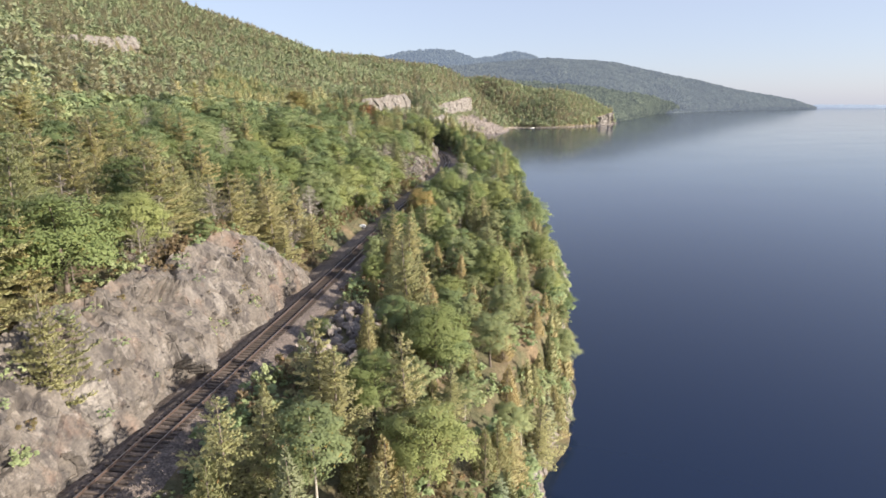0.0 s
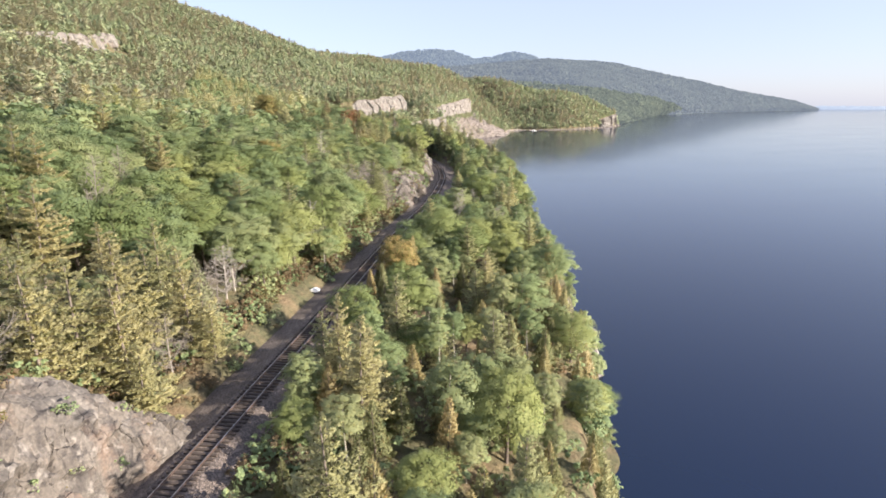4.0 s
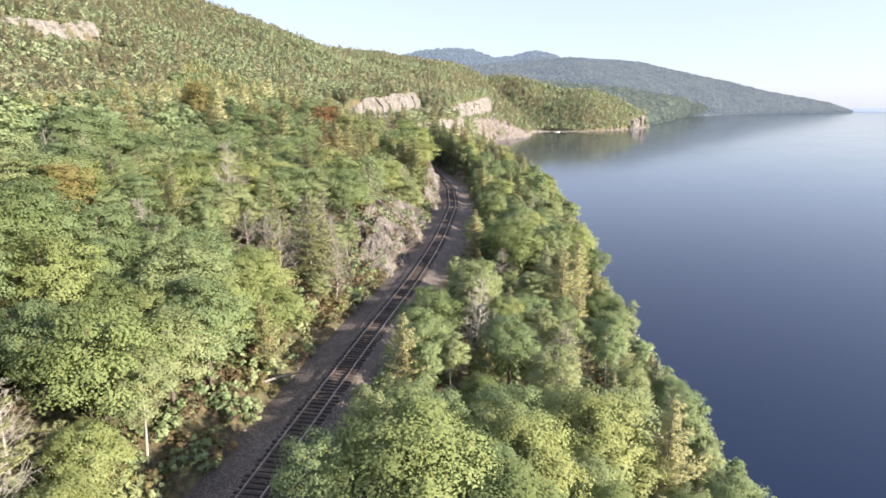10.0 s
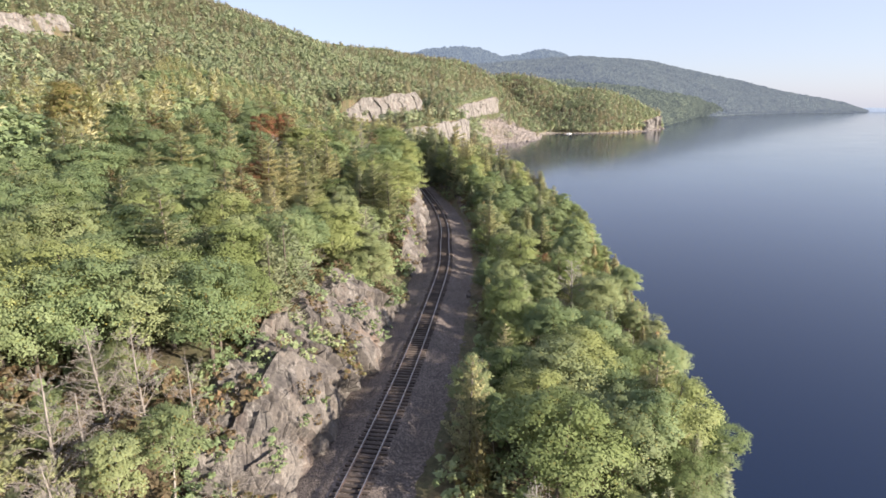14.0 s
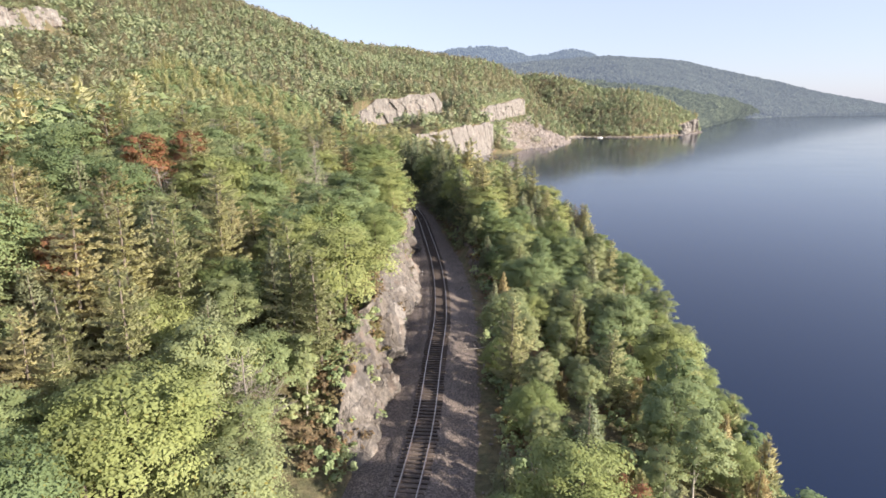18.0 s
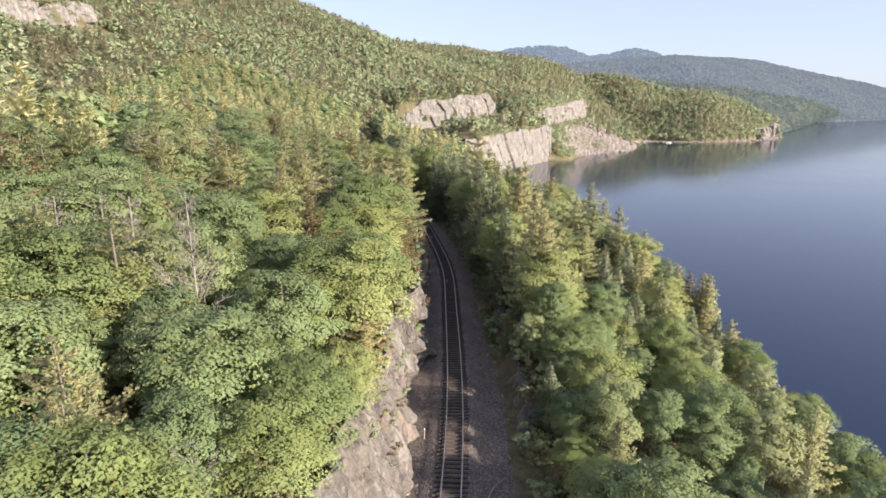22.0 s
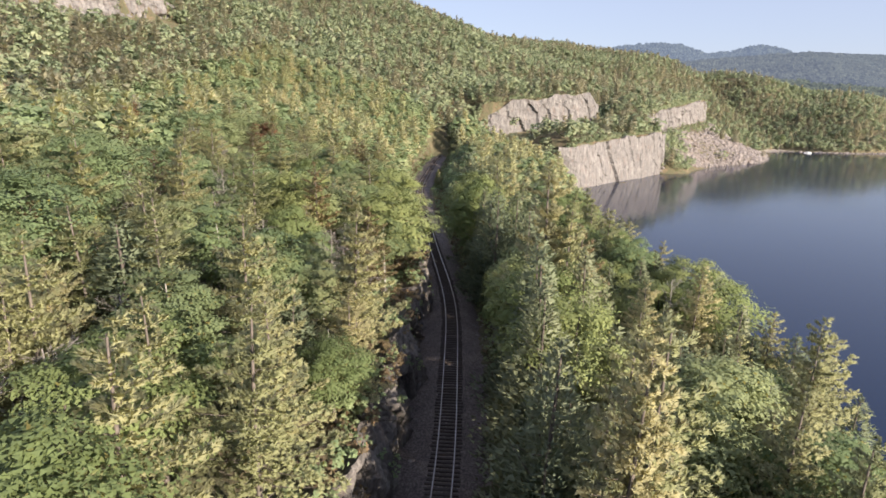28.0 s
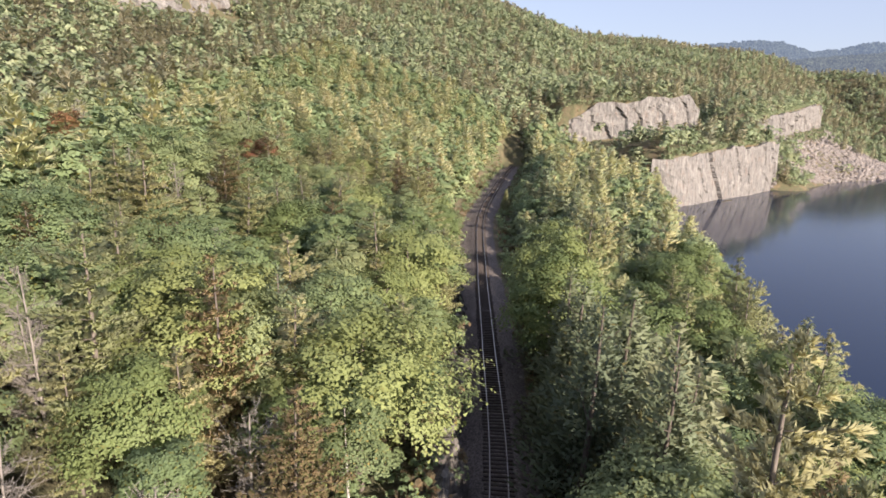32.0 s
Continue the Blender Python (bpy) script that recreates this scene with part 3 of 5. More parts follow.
# ---- rock ----


def cell_noise(x, y, seed=0):
    """Nearest cell of a jittered grid: a random triple for each cell, the offset from its seed, and the gap to the next nearest cell."""
    i0, j0 = np.floor(x).astype(np.int64), np.floor(y).astype(np.int64)
    best = np.full(x.shape, 9.0)
    second = np.full(x.shape, 9.0)
    val = np.zeros(x.shape + (3,))
    offs = np.zeros(x.shape + (2,))

    def rnd(i, j, k):
        n = (i * 374761393 + j * 668265263 + (seed * 7 + k) * 974711) & 0x7FFFFFFF
        n = ((n ^ (n >> 13)) * 1274126177) & 0x7FFFFFFF
        return ((n ^ (n >> 16)) & 0xFFFF) / 65535.0

    for di in (-1, 0, 1):
        for dj in (-1, 0, 1):
            i, j = i0 + di, j0 + dj
            px, py = i + 0.15 + 0.7 * rnd(i, j, 0), j + 0.15 + 0.7 * rnd(i, j, 1)
            d = np.hypot(x - px, y - py)
            closer = d < best
            second = np.where(closer, best, np.minimum(second, d))
            best = np.where(closer, d, best)
            val = np.where(closer[..., None], np.stack([rnd(i, j, 2), rnd(i, j, 3), rnd(i, j, 4)], -1), val)
            offs = np.where(closer[..., None], np.stack([x - px, y - py], -1), offs)
    return val, offs, second - best


def rock_relief(s, h, seed, size=3.0, depth=1.0, tall=1.5):
    """How far a jointed rock face stands out at s metres along and h metres up."""
    total = np.zeros(s.shape)
    for k, (w, t, a) in enumerate(((size, size * tall, 1.0), (size * 0.42, size * 0.34 * tall, 0.33), (size * 0.18, size * 0.13 * tall, 0.12))):
        skew = 0.25 * h
        v, o, gap = cell_noise((s + skew) / w, (h - 0.12 * s) / t, seed + 31 * k)
        total += a * ((v[..., 0] - 0.5) * 1.3 + (v[..., 1] - 0.5) * o[..., 0] * 2.4 + (v[..., 2] - 0.6) * o[..., 1] * 2.2 - 0.11 * (1 - ease(0.0, 0.06, gap)))
    return total * depth


LEDGES, RIMS = [], []


def cut_face(name, label, cut, seed, side=-1.0, mat="cut", step=0.27, depth=1.35):
    """A blasted rock face along the track; the top rolls back into the hillside."""
    a, b, foot, lean, high = cut
    ys = np.arange(a, b, step)
    ts = np.concatenate([np.linspace(0, 1, int(high * 1.25 / step) + 6), np.array([1.06, 1.14, 1.25])])
    S, T = np.meshgrid(ys, ts, indexing="ij")
    k = cut_height(S, cut)
    up = np.minimum(T, 1.0)
    lean = cut_lean(S, cut)
    p = cut_power(cut)
    run, rise = lean * p * np.maximum(up, 0.02) ** (p - 1), np.maximum(k, 0.5)
    nu, nz = rise / np.hypot(run, rise), run / np.hypot(run, rise)
    along = np.hypot(lean * up ** p, k * up)
    out = rock_relief(S, along + 40, seed, 4.2, depth, 1.45) * ease(-0.05, 0.1, T) * (1 - ease(0.97, 1.25, T)) * np.clip(k / 3, 0, 1)
    u = foot + lean * up ** p + np.maximum(T - 1, 0) * 6.0 - out * nu
    z = 18.25 + (k + 0.55) * up + out * nz - np.maximum(T - 1, 0) * 6.5 + 0.25 * np.clip(k / 3, 0, 1)
    slope = track_x(S + 0.5) - track_x(S - 0.5)
    n = np.sqrt(1 + slope**2)
    x, yy = track_x(S) + side * u / n, S - side * u * slope / n
    z = np.where(k < 0.4, 16.0, z)
    grid = np.stack([x, yy, z], -1)
    RIMS.append(grid[:, -4][(k[:, 0] > 1.5)])
    inside = grid[(k > 2) & (T > 0.25) & (T < 1.02)]
    LEDGES.append(inside[np.random.default_rng(seed).integers(len(inside), size=int((b - a) * (2.1 if 150 < a < 200 else 1.2)))])
    ob = new(name, mesh_np(name, np.stack([x, yy, z], -1).reshape(-1, 3), grid_faces(*S.shape), M[mat]))
    return tagged(ob, label, "rock face", "rock cuts along the line", "structure")


for n, cut in enumerate(CUTS):
    cut_face("rock_cut", ("steep reddish-grey blasted rock face with stained ledges beside the track", "pale grey rock slab sloping down to the track", "long near-vertical grey rock wall close to the track")[n], cut, 3 + 5 * n)
SIDE_CUT = (288, 392, 5.3, 1.2, 3.2)


def side_face():
    a, b, foot, lean, high = SIDE_CUT
    ys, ts = np.arange(a, b, 0.35), np.linspace(0, 1.35, 16)
    S, T = np.meshgrid(ys, ts, indexing="ij")
    k = high * ease(a, a + 8, S) * (1 - ease(b - 12, b, S)) * (1 + 0.4 * value_noise(S / 9, 1.5, 8))
    up = np.minimum(T, 1)
    out = rock_relief(S, up * k + 60, 77, 2.2, 0.6) * (1 - ease(0.9, 1.35, T))
    u = foot + lean * up + np.maximum(T - 1, 0) * 6 - out
    z = 18.2 + (k + 0.4) * up - np.maximum(T - 1, 0) * 4
    slope = track_x(S + 0.5) - track_x(S - 0.5)
    n = np.sqrt(1 + slope**2)
    ob = new("rock_ledge", mesh_np("rock_ledge", np.stack([track_x(S) + u / n, S - u * slope / n, np.where(k < 0.2, 16, z)], -1).reshape(-1, 3), grid_faces(*S.shape)[:, ::-1], M["cut"]))
    tagged(ob, "low dark rock ledge on the lake side of the track", "rock face", "rock cuts along the line", "structure")


side_face()


def scarp_face(name, label, n, seed, size=9.0, depth=2.6, step=1.3, tall=2.2):
    """One of the cliffs on the far shore."""
    (ax, ay), (bx, by), f0, f1, t0, t1 = SCARPS[n]
    ex, ey = bx - ax, by - ay
    long = math.hypot(ex, ey)
    ss = np.arange(-0.06 * long, 1.05 * long, step)
    tapered = 0.0 if n in (1, 4) else 1.0
    ts = np.concatenate([np.linspace(0, 1, int(max(t0 - f0, t1 - f1) / step * 1.15) + 3), [1.05, 1.12]])
    S, T = np.meshgrid(ss, ts, indexing="ij")
    c = S / long
    up = np.minimum(T, 1)
    ends = ease(-0.06, 0.04, c) * (1 - ease(0.97, 1.05, c))
    foot = f0 + (f1 - f0) * c - 1.0
    top = (t0 + (t1 - t0) * c) + 1.6 * value_noise(S / 14, 2.2, seed) + 1.1 * value_noise(S / 4.5, 7.2, seed)
    top = foot + (top - foot) * (1 - tapered * 0.5 * (1 - ease(-0.02, 0.3 if n == 0 else 0.12, c))) * (1 - tapered * 0.35 * ease(0.9, 1.02, c))
    out = rock_relief(S, up * (top - foot) + 90, seed, size, depth, tall) * (1 - ease(1.0, 1.12, T)) + (3.4 if n == 1 else 2.4) - 2.2 * up + 2.5 * value_noise(S / 23, 0.5, seed + 1)
    out = out * ends - 3 * (1 - ends) - np.maximum(T - 1, 0) * 45
    nx, ny = ey / long, -ex / long
    x, y = ax + ex * c + nx * out, ay + ey * c + ny * out
    z = foot + (top - foot) * up - np.maximum(T - 1, 0) * 14
    ob = new(name, mesh_np(name, np.stack([x, y, z], -1).reshape(-1, 3), grid_faces(*S.shape)[:, ::-1], M["cliff"]))
    return tagged(ob, label, "cliff", "cliffs of the far shore", "structure")


scarp_face("lake_cliff", "grey-pink rock cliff above trees on the far shore", 0, 41, 9.0, 1.15, 1.1)
scarp_face("lake_cliff", "tall pale rock wall dropping straight into the lake", 1, 53, 15.0, 1.5, 1.0, 2.6)
scarp_face("lake_cliff", "warm pale cliff above a talus slope", 2, 67, 10.0, 1.8, 1.6)
scarp_face("lake_cliff", "dark-seamed pale cliff at the tip of the wooded headland", 4, 87, 12.0, 4.5, 1.6)
scarp_face("hill_cliff", "pale bare rock band high on the wooded hill", 3, 71, 8.0, 2.5, 2.0)


def boulder_mesh(name, seed, mat, rounds=2):
    """An angular block of broken rock about 1 m across."""
    g = np.random.default_rng(seed)
    bm = bmesh.new()
    bmesh.ops.create_icosphere(bm, subdivisions=rounds, radius=0.5)
    cuts = sphere_points(g, 7)
    depth = g.uniform(0.26, 0.42, 7)
    for v in bm.verts:
        p = np.array(v.co)
        for n, d in zip(cuts, depth):
            over = p @ n - d
            if over > 0:
                p = p - n * over
        v.co = p * (1.15, 0.95, 0.8)
    me = bpy.data.meshes.new(name)
    bm.to_mesh(me)
    bm.free()
    me.materials.append(mat)
    return me


BOULDERS = [boulder_mesh("boulder", 60 + k, M["stone"], 1 if k > 2 else 2) for k in range(5)]
BOULDER_V = [(np.array([v.co for v in m.vertices]), np.array([list(p.vertices) for p in m.polygons])) for m in BOULDERS[3:]]


def turned(v, a, tilt, scale, at):
    """Corners turned about z by a, tilted, scaled and moved."""
    c, s = math.cos(a), math.sin(a)
    x, y, z = v[:, 0] * scale[0], v[:, 1] * scale[1], v[:, 2] * scale[2]
    x, z = x * math.cos(tilt) - z * math.sin(tilt), x * math.sin(tilt) + z * math.cos(tilt)
    return np.stack([x * c - y * s + at[0], x * s + y * c + at[1], z + at[2]], -1)


def rubble(name, label, spots, seed, mat="stone"):
    """Many broken stones as one mesh: spots of x, y, z, size."""
    g = np.random.default_rng(seed)
    parts = []
    for x, y, z, r in spots:
        v, f = BOULDER_V[g.integers(len(BOULDER_V))]
        parts.append((turned(v, g.uniform(0, 6.28), g.normal(0, 0.5), r * g.uniform(0.7, 1.3, 3), (x, y, z)), f))
    ob = new(name, mesh_np(name, *joined(parts), M[mat]))
    return tagged(ob, label, "rocks", kind="stuff")


# talus below the far cliff
g = np.random.default_rng(21)
spots = []
for _ in range(6000):
    y = g.uniform(742, 1052)
    sx = float(shore_x(y))
    line = -24 + (y - 765) / 283 * 59
    x = sx - (abs(g.normal(0, 0.4)) if g.random() < 0.5 else g.uniform(0, 1.0)) * min(sx - line, 60) + g.uniform(-1, 2.5)
    spots.append((x, y, max(float(height(x, y)), -0.3), g.choice([1.5, 2.6, 4.0], p=[0.45, 0.4, 0.15])))
for _ in range(700):
    y = g.uniform(752, 812)
    sx, line = float(shore_x(y)), -24 + (y - 765) / 283 * 59
    x = line + g.random() * (sx + 1 - line)
    spots.append((x, y, max(float(height(x, y)), -0.3), g.choice([1.5, 2.6, 4.0])))
rubble("talus", "broken grey-brown talus slope below the cliff", spots, 22)
# stones along the water's edge
spots = []
for _ in range(1500):
    y = g.uniform(45, 180) if g.random() < 0.5 else g.uniform(1066, 1285)
    far = y > 1000
    x = float(shore_x(y)) + (g.normal(-0.3, 2.5) if far else g.normal(-0.7, 0.45))
    spots.append((x, y, max(float(height(x, y)), -0.1) - 0.1, g.uniform(1.5, 4.5) if far else g.uniform(0.4, 1.5)))
rubble("shore_rocks", "pale broken rocks along the waterline", spots, 23)
# stones beside the ballast
spots = []
for _ in range(1400):
    y = g.uniform(30, 420)
    v = g.choice([-1, 1]) * g.uniform(2.2, 4.8)
    if v > 0 and 190 < y < 300:
        v *= 1.6
    x = float(track_x(y)) + v
    spots.append((x, y, float(height(x, y)) + 0.05, g.uniform(0.12, 0.42)))
rubble("trackside_stones", "loose grey stones scattered beside the ballast", spots, 24)
# riprap bank
riprap = tagged(new("riprap_bank"), "bank of tumbled grey boulders below the track", "rocks")
for k in range(110):
    v, y = 3.8 + 6.5 * g.random(), 56 + 15 * g.random()
    x = float(track_x(y)) + v
    ob = under("boulder", BOULDERS[k % 5], riprap)
    r = g.uniform(0.7, 1.7)
    ob.matrix_basis = Matrix.LocRotScale((x, y, float(height(x, y)) + 0.25 * r), Euler(g.uniform(0, 6.28, 3)), (r, r * g.uniform(0.7, 1.2), r * g.uniform(0.6, 1)))
for k in range(70):
    y = g.uniform(30, 430)
    left = g.random() < 0.55
    v = -g.uniform(2.6, 3.6) if left else g.uniform(4.2, 8)
    x = float(track_x(y)) + v
    r = g.uniform(0.35, 1.0)
    ob = tagged(new("boulder", BOULDERS[k % 5]), "angular grey boulder fallen beside the railway", "boulder", "boulders beside the line")
    ob.matrix_basis = Matrix.LocRotScale((x, y, float(height(x, y)) + 0.25 * r), Euler(g.uniform(0, 6.28, 3)), (r, r, r * 0.8))


def bluff(x, y, z, wide, high, seed, turn):
    """A bare rock pinnacle at the lake's edge."""
    ts, ks = np.linspace(0, 1, 26), np.linspace(0, 2 * np.pi, 40)
    T, K = np.meshgrid(ts, ks, indexing="ij")
    r = wide * (1.0 - 0.75 * T**1.6) * (1 + 0.18 * value_noise(np.cos(K) * 2 + 5, np.sin(K) * 2 + T * 3, seed))
    r = r + rock_relief(K * wide, T * high + 30, seed, 2.4, 0.55)
    a = K + turn
    v = np.stack([x + r * np.cos(a) * 0.7, y + r * np.sin(a) * 1.25, z + high * T + 0 * K], -1)
    v[-1, :, :2] = (x - 0.5, y)
    ob = new("rock_bluff", mesh_np("rock_bluff", v.reshape(-1, 3), grid_faces(*T.shape)[:, ::-1], M["cliff"]))
    tagged(ob, "bare pale rock bluff rising from the lake", "rock")


bluff(23.6, 131.5, -1, 3.0, 8.6, 5, 0.3)
bluff(7.2, 62, -1, 2.2, 4.5, 9, 0.8)
bluff(296, 1180, -2, 8, 10, 17, 0.2)

# ---- trees ----


def trunk_mesh(name, high, r, seed, mat, limbs=7, lean=0.25, from_t=0.4):
    g = np.random.default_rng(seed)
    t = np.linspace(0, 1, 7)
    line = np.stack([lean * np.sin(t * 2.2 + seed), lean * np.cos(t * 1.7 + seed) - lean * math.cos(seed), t * high], -1)
    parts = [tube(line, r * (1 - 0.88 * t) + 0.015)]
    for k in range(limbs):
        s = from_t + (0.97 - from_t) * (k + g.random()) / limbs
        p = np.array([np.interp(s, t, line[:, i]) for i in range(3)])
        a = g.uniform(0, 6.28)
        L = high * g.uniform(0.14, 0.26) * (1.25 - s)
        d = np.array([math.cos(a), math.sin(a), g.uniform(0.25, 0.9)])
        parts.append(tube([p, p + d * L * 0.5, p + d * L + [0, 0, L * 0.2]], np.array([0.4, 0.25, 0.08]) * r * (1.2 - s), 4))
    return mesh_np(name, *joined(parts), mat, True)


def pine_boughs(seed, high, wide, base, tiers):
    """The boughs of a pine: bearing, height, reach, share of the way up."""
    g = np.random.default_rng(seed)
    out = []
    for k in range(tiers):
        t = k / (tiers - 1)
        reach = wide * 0.5 * (1 - t) ** 0.72 * (0.78 + 0.22 * math.sin(k * 2.1 + seed)) + 0.3
        for b in range(6 if t < 0.75 else 4):
            a = b * (1.0472 if t < 0.75 else 1.5708) + k * 0.9 + g.uniform(-0.45, 0.45)
            out.append((a, high * (base + (0.98 - base) * t) + g.uniform(-0.22, 0.22), reach * g.uniform(0.62, 1.18), t))
    return out


def bough_rise(r, reach, t):
    """How far a bough has climbed at r metres from the trunk."""
    return (0.04 + 0.26 * t) * r + 0.17 * r * r / max(reach, 0.3)


def pine_trunk(name, high, r, seed, mat, boughs):
    """A straight pale trunk with a thin limb along each bough and a few bare stubs below."""
    g = np.random.default_rng(seed)
    t = np.linspace(0, 1, 7)
    line = np.stack([0.15 * np.sin(t * 2.2 + seed), 0.15 * np.cos(t * 1.7 + seed), t * high], -1)
    parts = [tube(line, r * (1 - 0.86 * t) + 0.012)]
    low = min(b[1] for b in boughs)
    stubs = [(g.uniform(0, 6.28), low * g.uniform(0.45, 1.0), g.uniform(0.6, 1.6), -0.3) for _ in range(7)]
    for a, z, reach, k in boughs + stubs:
        z = min(z, high * 0.985)
        p = np.array([np.interp(z / high, t, line[:, 0]), np.interp(z / high, t, line[:, 1]), z])
        d = np.array([math.cos(a), math.sin(a), 0.0])
        w = r * (0.26 - 0.18 * max(k, 0.0))
        at = lambda q: p + d * q + (0, 0, bough_rise(q, reach, k))
        parts.append(tube([p, at(reach * 0.4), at(reach * 0.82)], [w, w * 0.65, 0.01], 3))
    return mesh_np(name, *joined(parts), mat, True)


def broad_crown(seed, high, wide, count, leaf, base=0.28, tufts=60):
    """Leaves in small domed tufts, the tufts on a dozen rounded lobes, with hollows between."""
    g = np.random.default_rng(seed)
    lobes = max(4, min(17, tufts // 6))
    mid, rx, rz = high * (base + (1 - base) * 0.48), wide * 0.5 * 0.62, high * (1 - base) * 0.5 * 0.70
    cs, ns, os_ = [], [], []
    per = max(3, int(count * 0.82 / tufts))
    for k in range(lobes):
        z = 1 - 1.45 * (k + 0.5) / lobes
        a = k * 2.4 + g.uniform(-0.4, 0.4) + seed
        flat = math.sqrt(max(0.0, 1 - z * z))
        out = np.array([flat * math.cos(a), flat * math.sin(a), z])
        c = np.array([0, 0, mid]) + out * (rx, rx, rz) * g.uniform(0.72, 1.12)
        size = wide * 0.5 * g.uniform(0.36, 0.54) * (1.05 - 0.18 * z)
        n = max(2, tufts // lobes)
        dirs = sphere_points(g, n * 3)
        dirs = dirs[np.argsort(-(dirs @ (out * 0.8 + (0, 0, 0.5))) + g.normal(0, 0.35, n * 3))][:n]
        for d in dirs:
            tc = c + d * size * (1, 1, 0.95) * g.uniform(0.75, 1.1)
            p = sphere_points(g, per)
            p[:, 2] = np.where(p[:, 2] < -0.15, -p[:, 2], p[:, 2])
            q = tc + p * size * 0.47 * g.uniform(0.35, 1.2, (per, 1)) * (1, 1, 0.8)
            cs.append(q)
            ns.append(p * 0.5 + d * 0.45 + (0, 0, 0.5) + g.normal(size=p.shape) * 0.42)
            os_.append(d * 0.5 + p * 0.4 + out * 0.35 + (0, 0, 0.42))
    inner = max(4, int(count * 0.18))
    p = sphere_points(g, inner)
    cs.append(np.array([0, 0, mid]) + p * (rx, rx, rz) * g.uniform(0.6, 1.15, (inner, 1)))
    ns.append(p + (0, 0, 0.5) + g.normal(size=p.shape) * 0.4)
    os_.append(p * 0.8 + (0, 0, 0.45))
    c, n, o = np.concatenate(cs), np.concatenate(ns), np.concatenate(os_)
    s = leaf * g.uniform(0.7, 1.3, len(c))
    return (*leaves(g, c, n, s, s * 0.7), np.repeat(o, 3, 0))


def pine_crown(seed, high, wide, count, leaf, base=0.3, tiers=9, brush=14):
    """Flat plumes of needle tufts along each bough, with gaps of air between the boughs."""
    g = np.random.default_rng(seed)
    boughs = pine_boughs(seed, high, wide, base, tiers)
    weight = np.array([b[2] ** 1.3 for b in boughs])
    share_of = weight / weight.sum() * count / brush
    cs, ds, ss, os_ = [], [], [], []
    for (a, z, reach, t), m in zip(boughs, share_of):
        m = max(2, int(round(m)))
        r = reach * (0.06 + 0.94 * ((np.arange(m) + g.random(m)) / m) ** 0.8)
        side = g.uniform(-1, 1, m) * 0.27 * reach * np.sin(np.pi * np.clip(r / reach, 0, 1) ** 0.8 * 0.85 + 0.22)
        ca, sa = math.cos(a), math.sin(a)
        tc = np.stack([r * ca - side * sa, r * sa + side * ca, z + bough_rise(r, reach, t) + g.normal(0, 0.055 + 0.03 * leaf, m)], -1)
        near = g.random(m) < 0.14
        tc[near] = tc[near] * (0.45, 0.45, 1) + np.stack([0 * r, 0 * r, g.uniform(-0.5, 0.5, m)], -1)[near]
        way = np.stack([ca - side / reach * 1.6 * sa, sa + side / reach * 1.6 * ca, np.full(m, 0.5)], -1)
        for c0, w in zip(tc, way):
            d = w * 0.75 + g.normal(0, 0.42, (brush, 3)) + (0, 0, 0.2)
            d /= np.linalg.norm(d, axis=1)[:, None]
            cs.append(c0 + d * leaf * 0.6)
            ds.append(d)
            ss.append(leaf * g.uniform(0.75, 1.3, brush))
            os_.append(d * 0.1 + w * 0.5 + (0, 0, 0.62))
    k = 3 * brush
    d = g.normal(0, 0.5, (k, 3)) + (0, 0, 1)
    cs.append(np.stack([g.normal(0, 0.1, k), g.normal(0, 0.1, k), high * g.uniform(0.9, 1.0, k)], -1))
    ds.append(d)
    ss.append(np.full(k, leaf * 0.9))
    os_.append(d + (0, 0, 0.3))
    c, d, s, o = (np.concatenate(q) for q in (cs, ds, ss, os_))
    return (*sprays(g, c, d, s, s * 0.25), np.repeat(o, 3, 0))


def pine_set(seed, n, high, wide, count, leaf, base, tiers):
    """Trunks and crowns of one kind of pine that belong together."""
    rows = [(seed + k, high, wide + 0.4 * k, base, tiers + k % 2) for k in range(n)]
    trunks = [pine_trunk("trunk", high * 0.96, 0.135, r[0], M["pine_bark"], pine_boughs(*r)) for r in rows]
    return trunks, [pine_crown(r[0], high, r[2], count, leaf, base, r[4]) for r in rows]


def cone_crown(seed, high, wide, count, leaf, base=0.08, droop=0.2, ragged=0.25):
    """A narrow spire of close, upright sprays (cedar) or drooping ones (spruce)."""
    g = np.random.default_rng(seed)
    t = 1 - np.sqrt(g.random(count))
    a = g.uniform(0, 6.28, count)
    ring = 1 + ragged * np.sin(a * 3 + seed) * np.sin(t * 21 + a * 2) + 0.16 * np.sin(t * 46 + a)
    r = wide * 0.5 * (1 - t) ** 0.85 * ring * g.uniform(0.62, 1.06, count) + 0.06
    z = high * (base + (1 - base) * t)
    c = np.stack([r * np.cos(a), r * np.sin(a), z - droop * r], -1)
    d = np.stack([np.cos(a), np.sin(a), np.full(count, 0.9 - 2.2 * droop)], -1) + g.normal(0, 0.4, (count, 3))
    s = leaf * g.uniform(0.7, 1.3, count)
    o = np.stack([np.cos(a), np.sin(a), np.full(count, 0.5)], -1) + g.normal(0, 0.15, (count, 3))
    return (*sprays(g, c, d, s, s * 0.34, o), np.repeat(o, 3, 0))


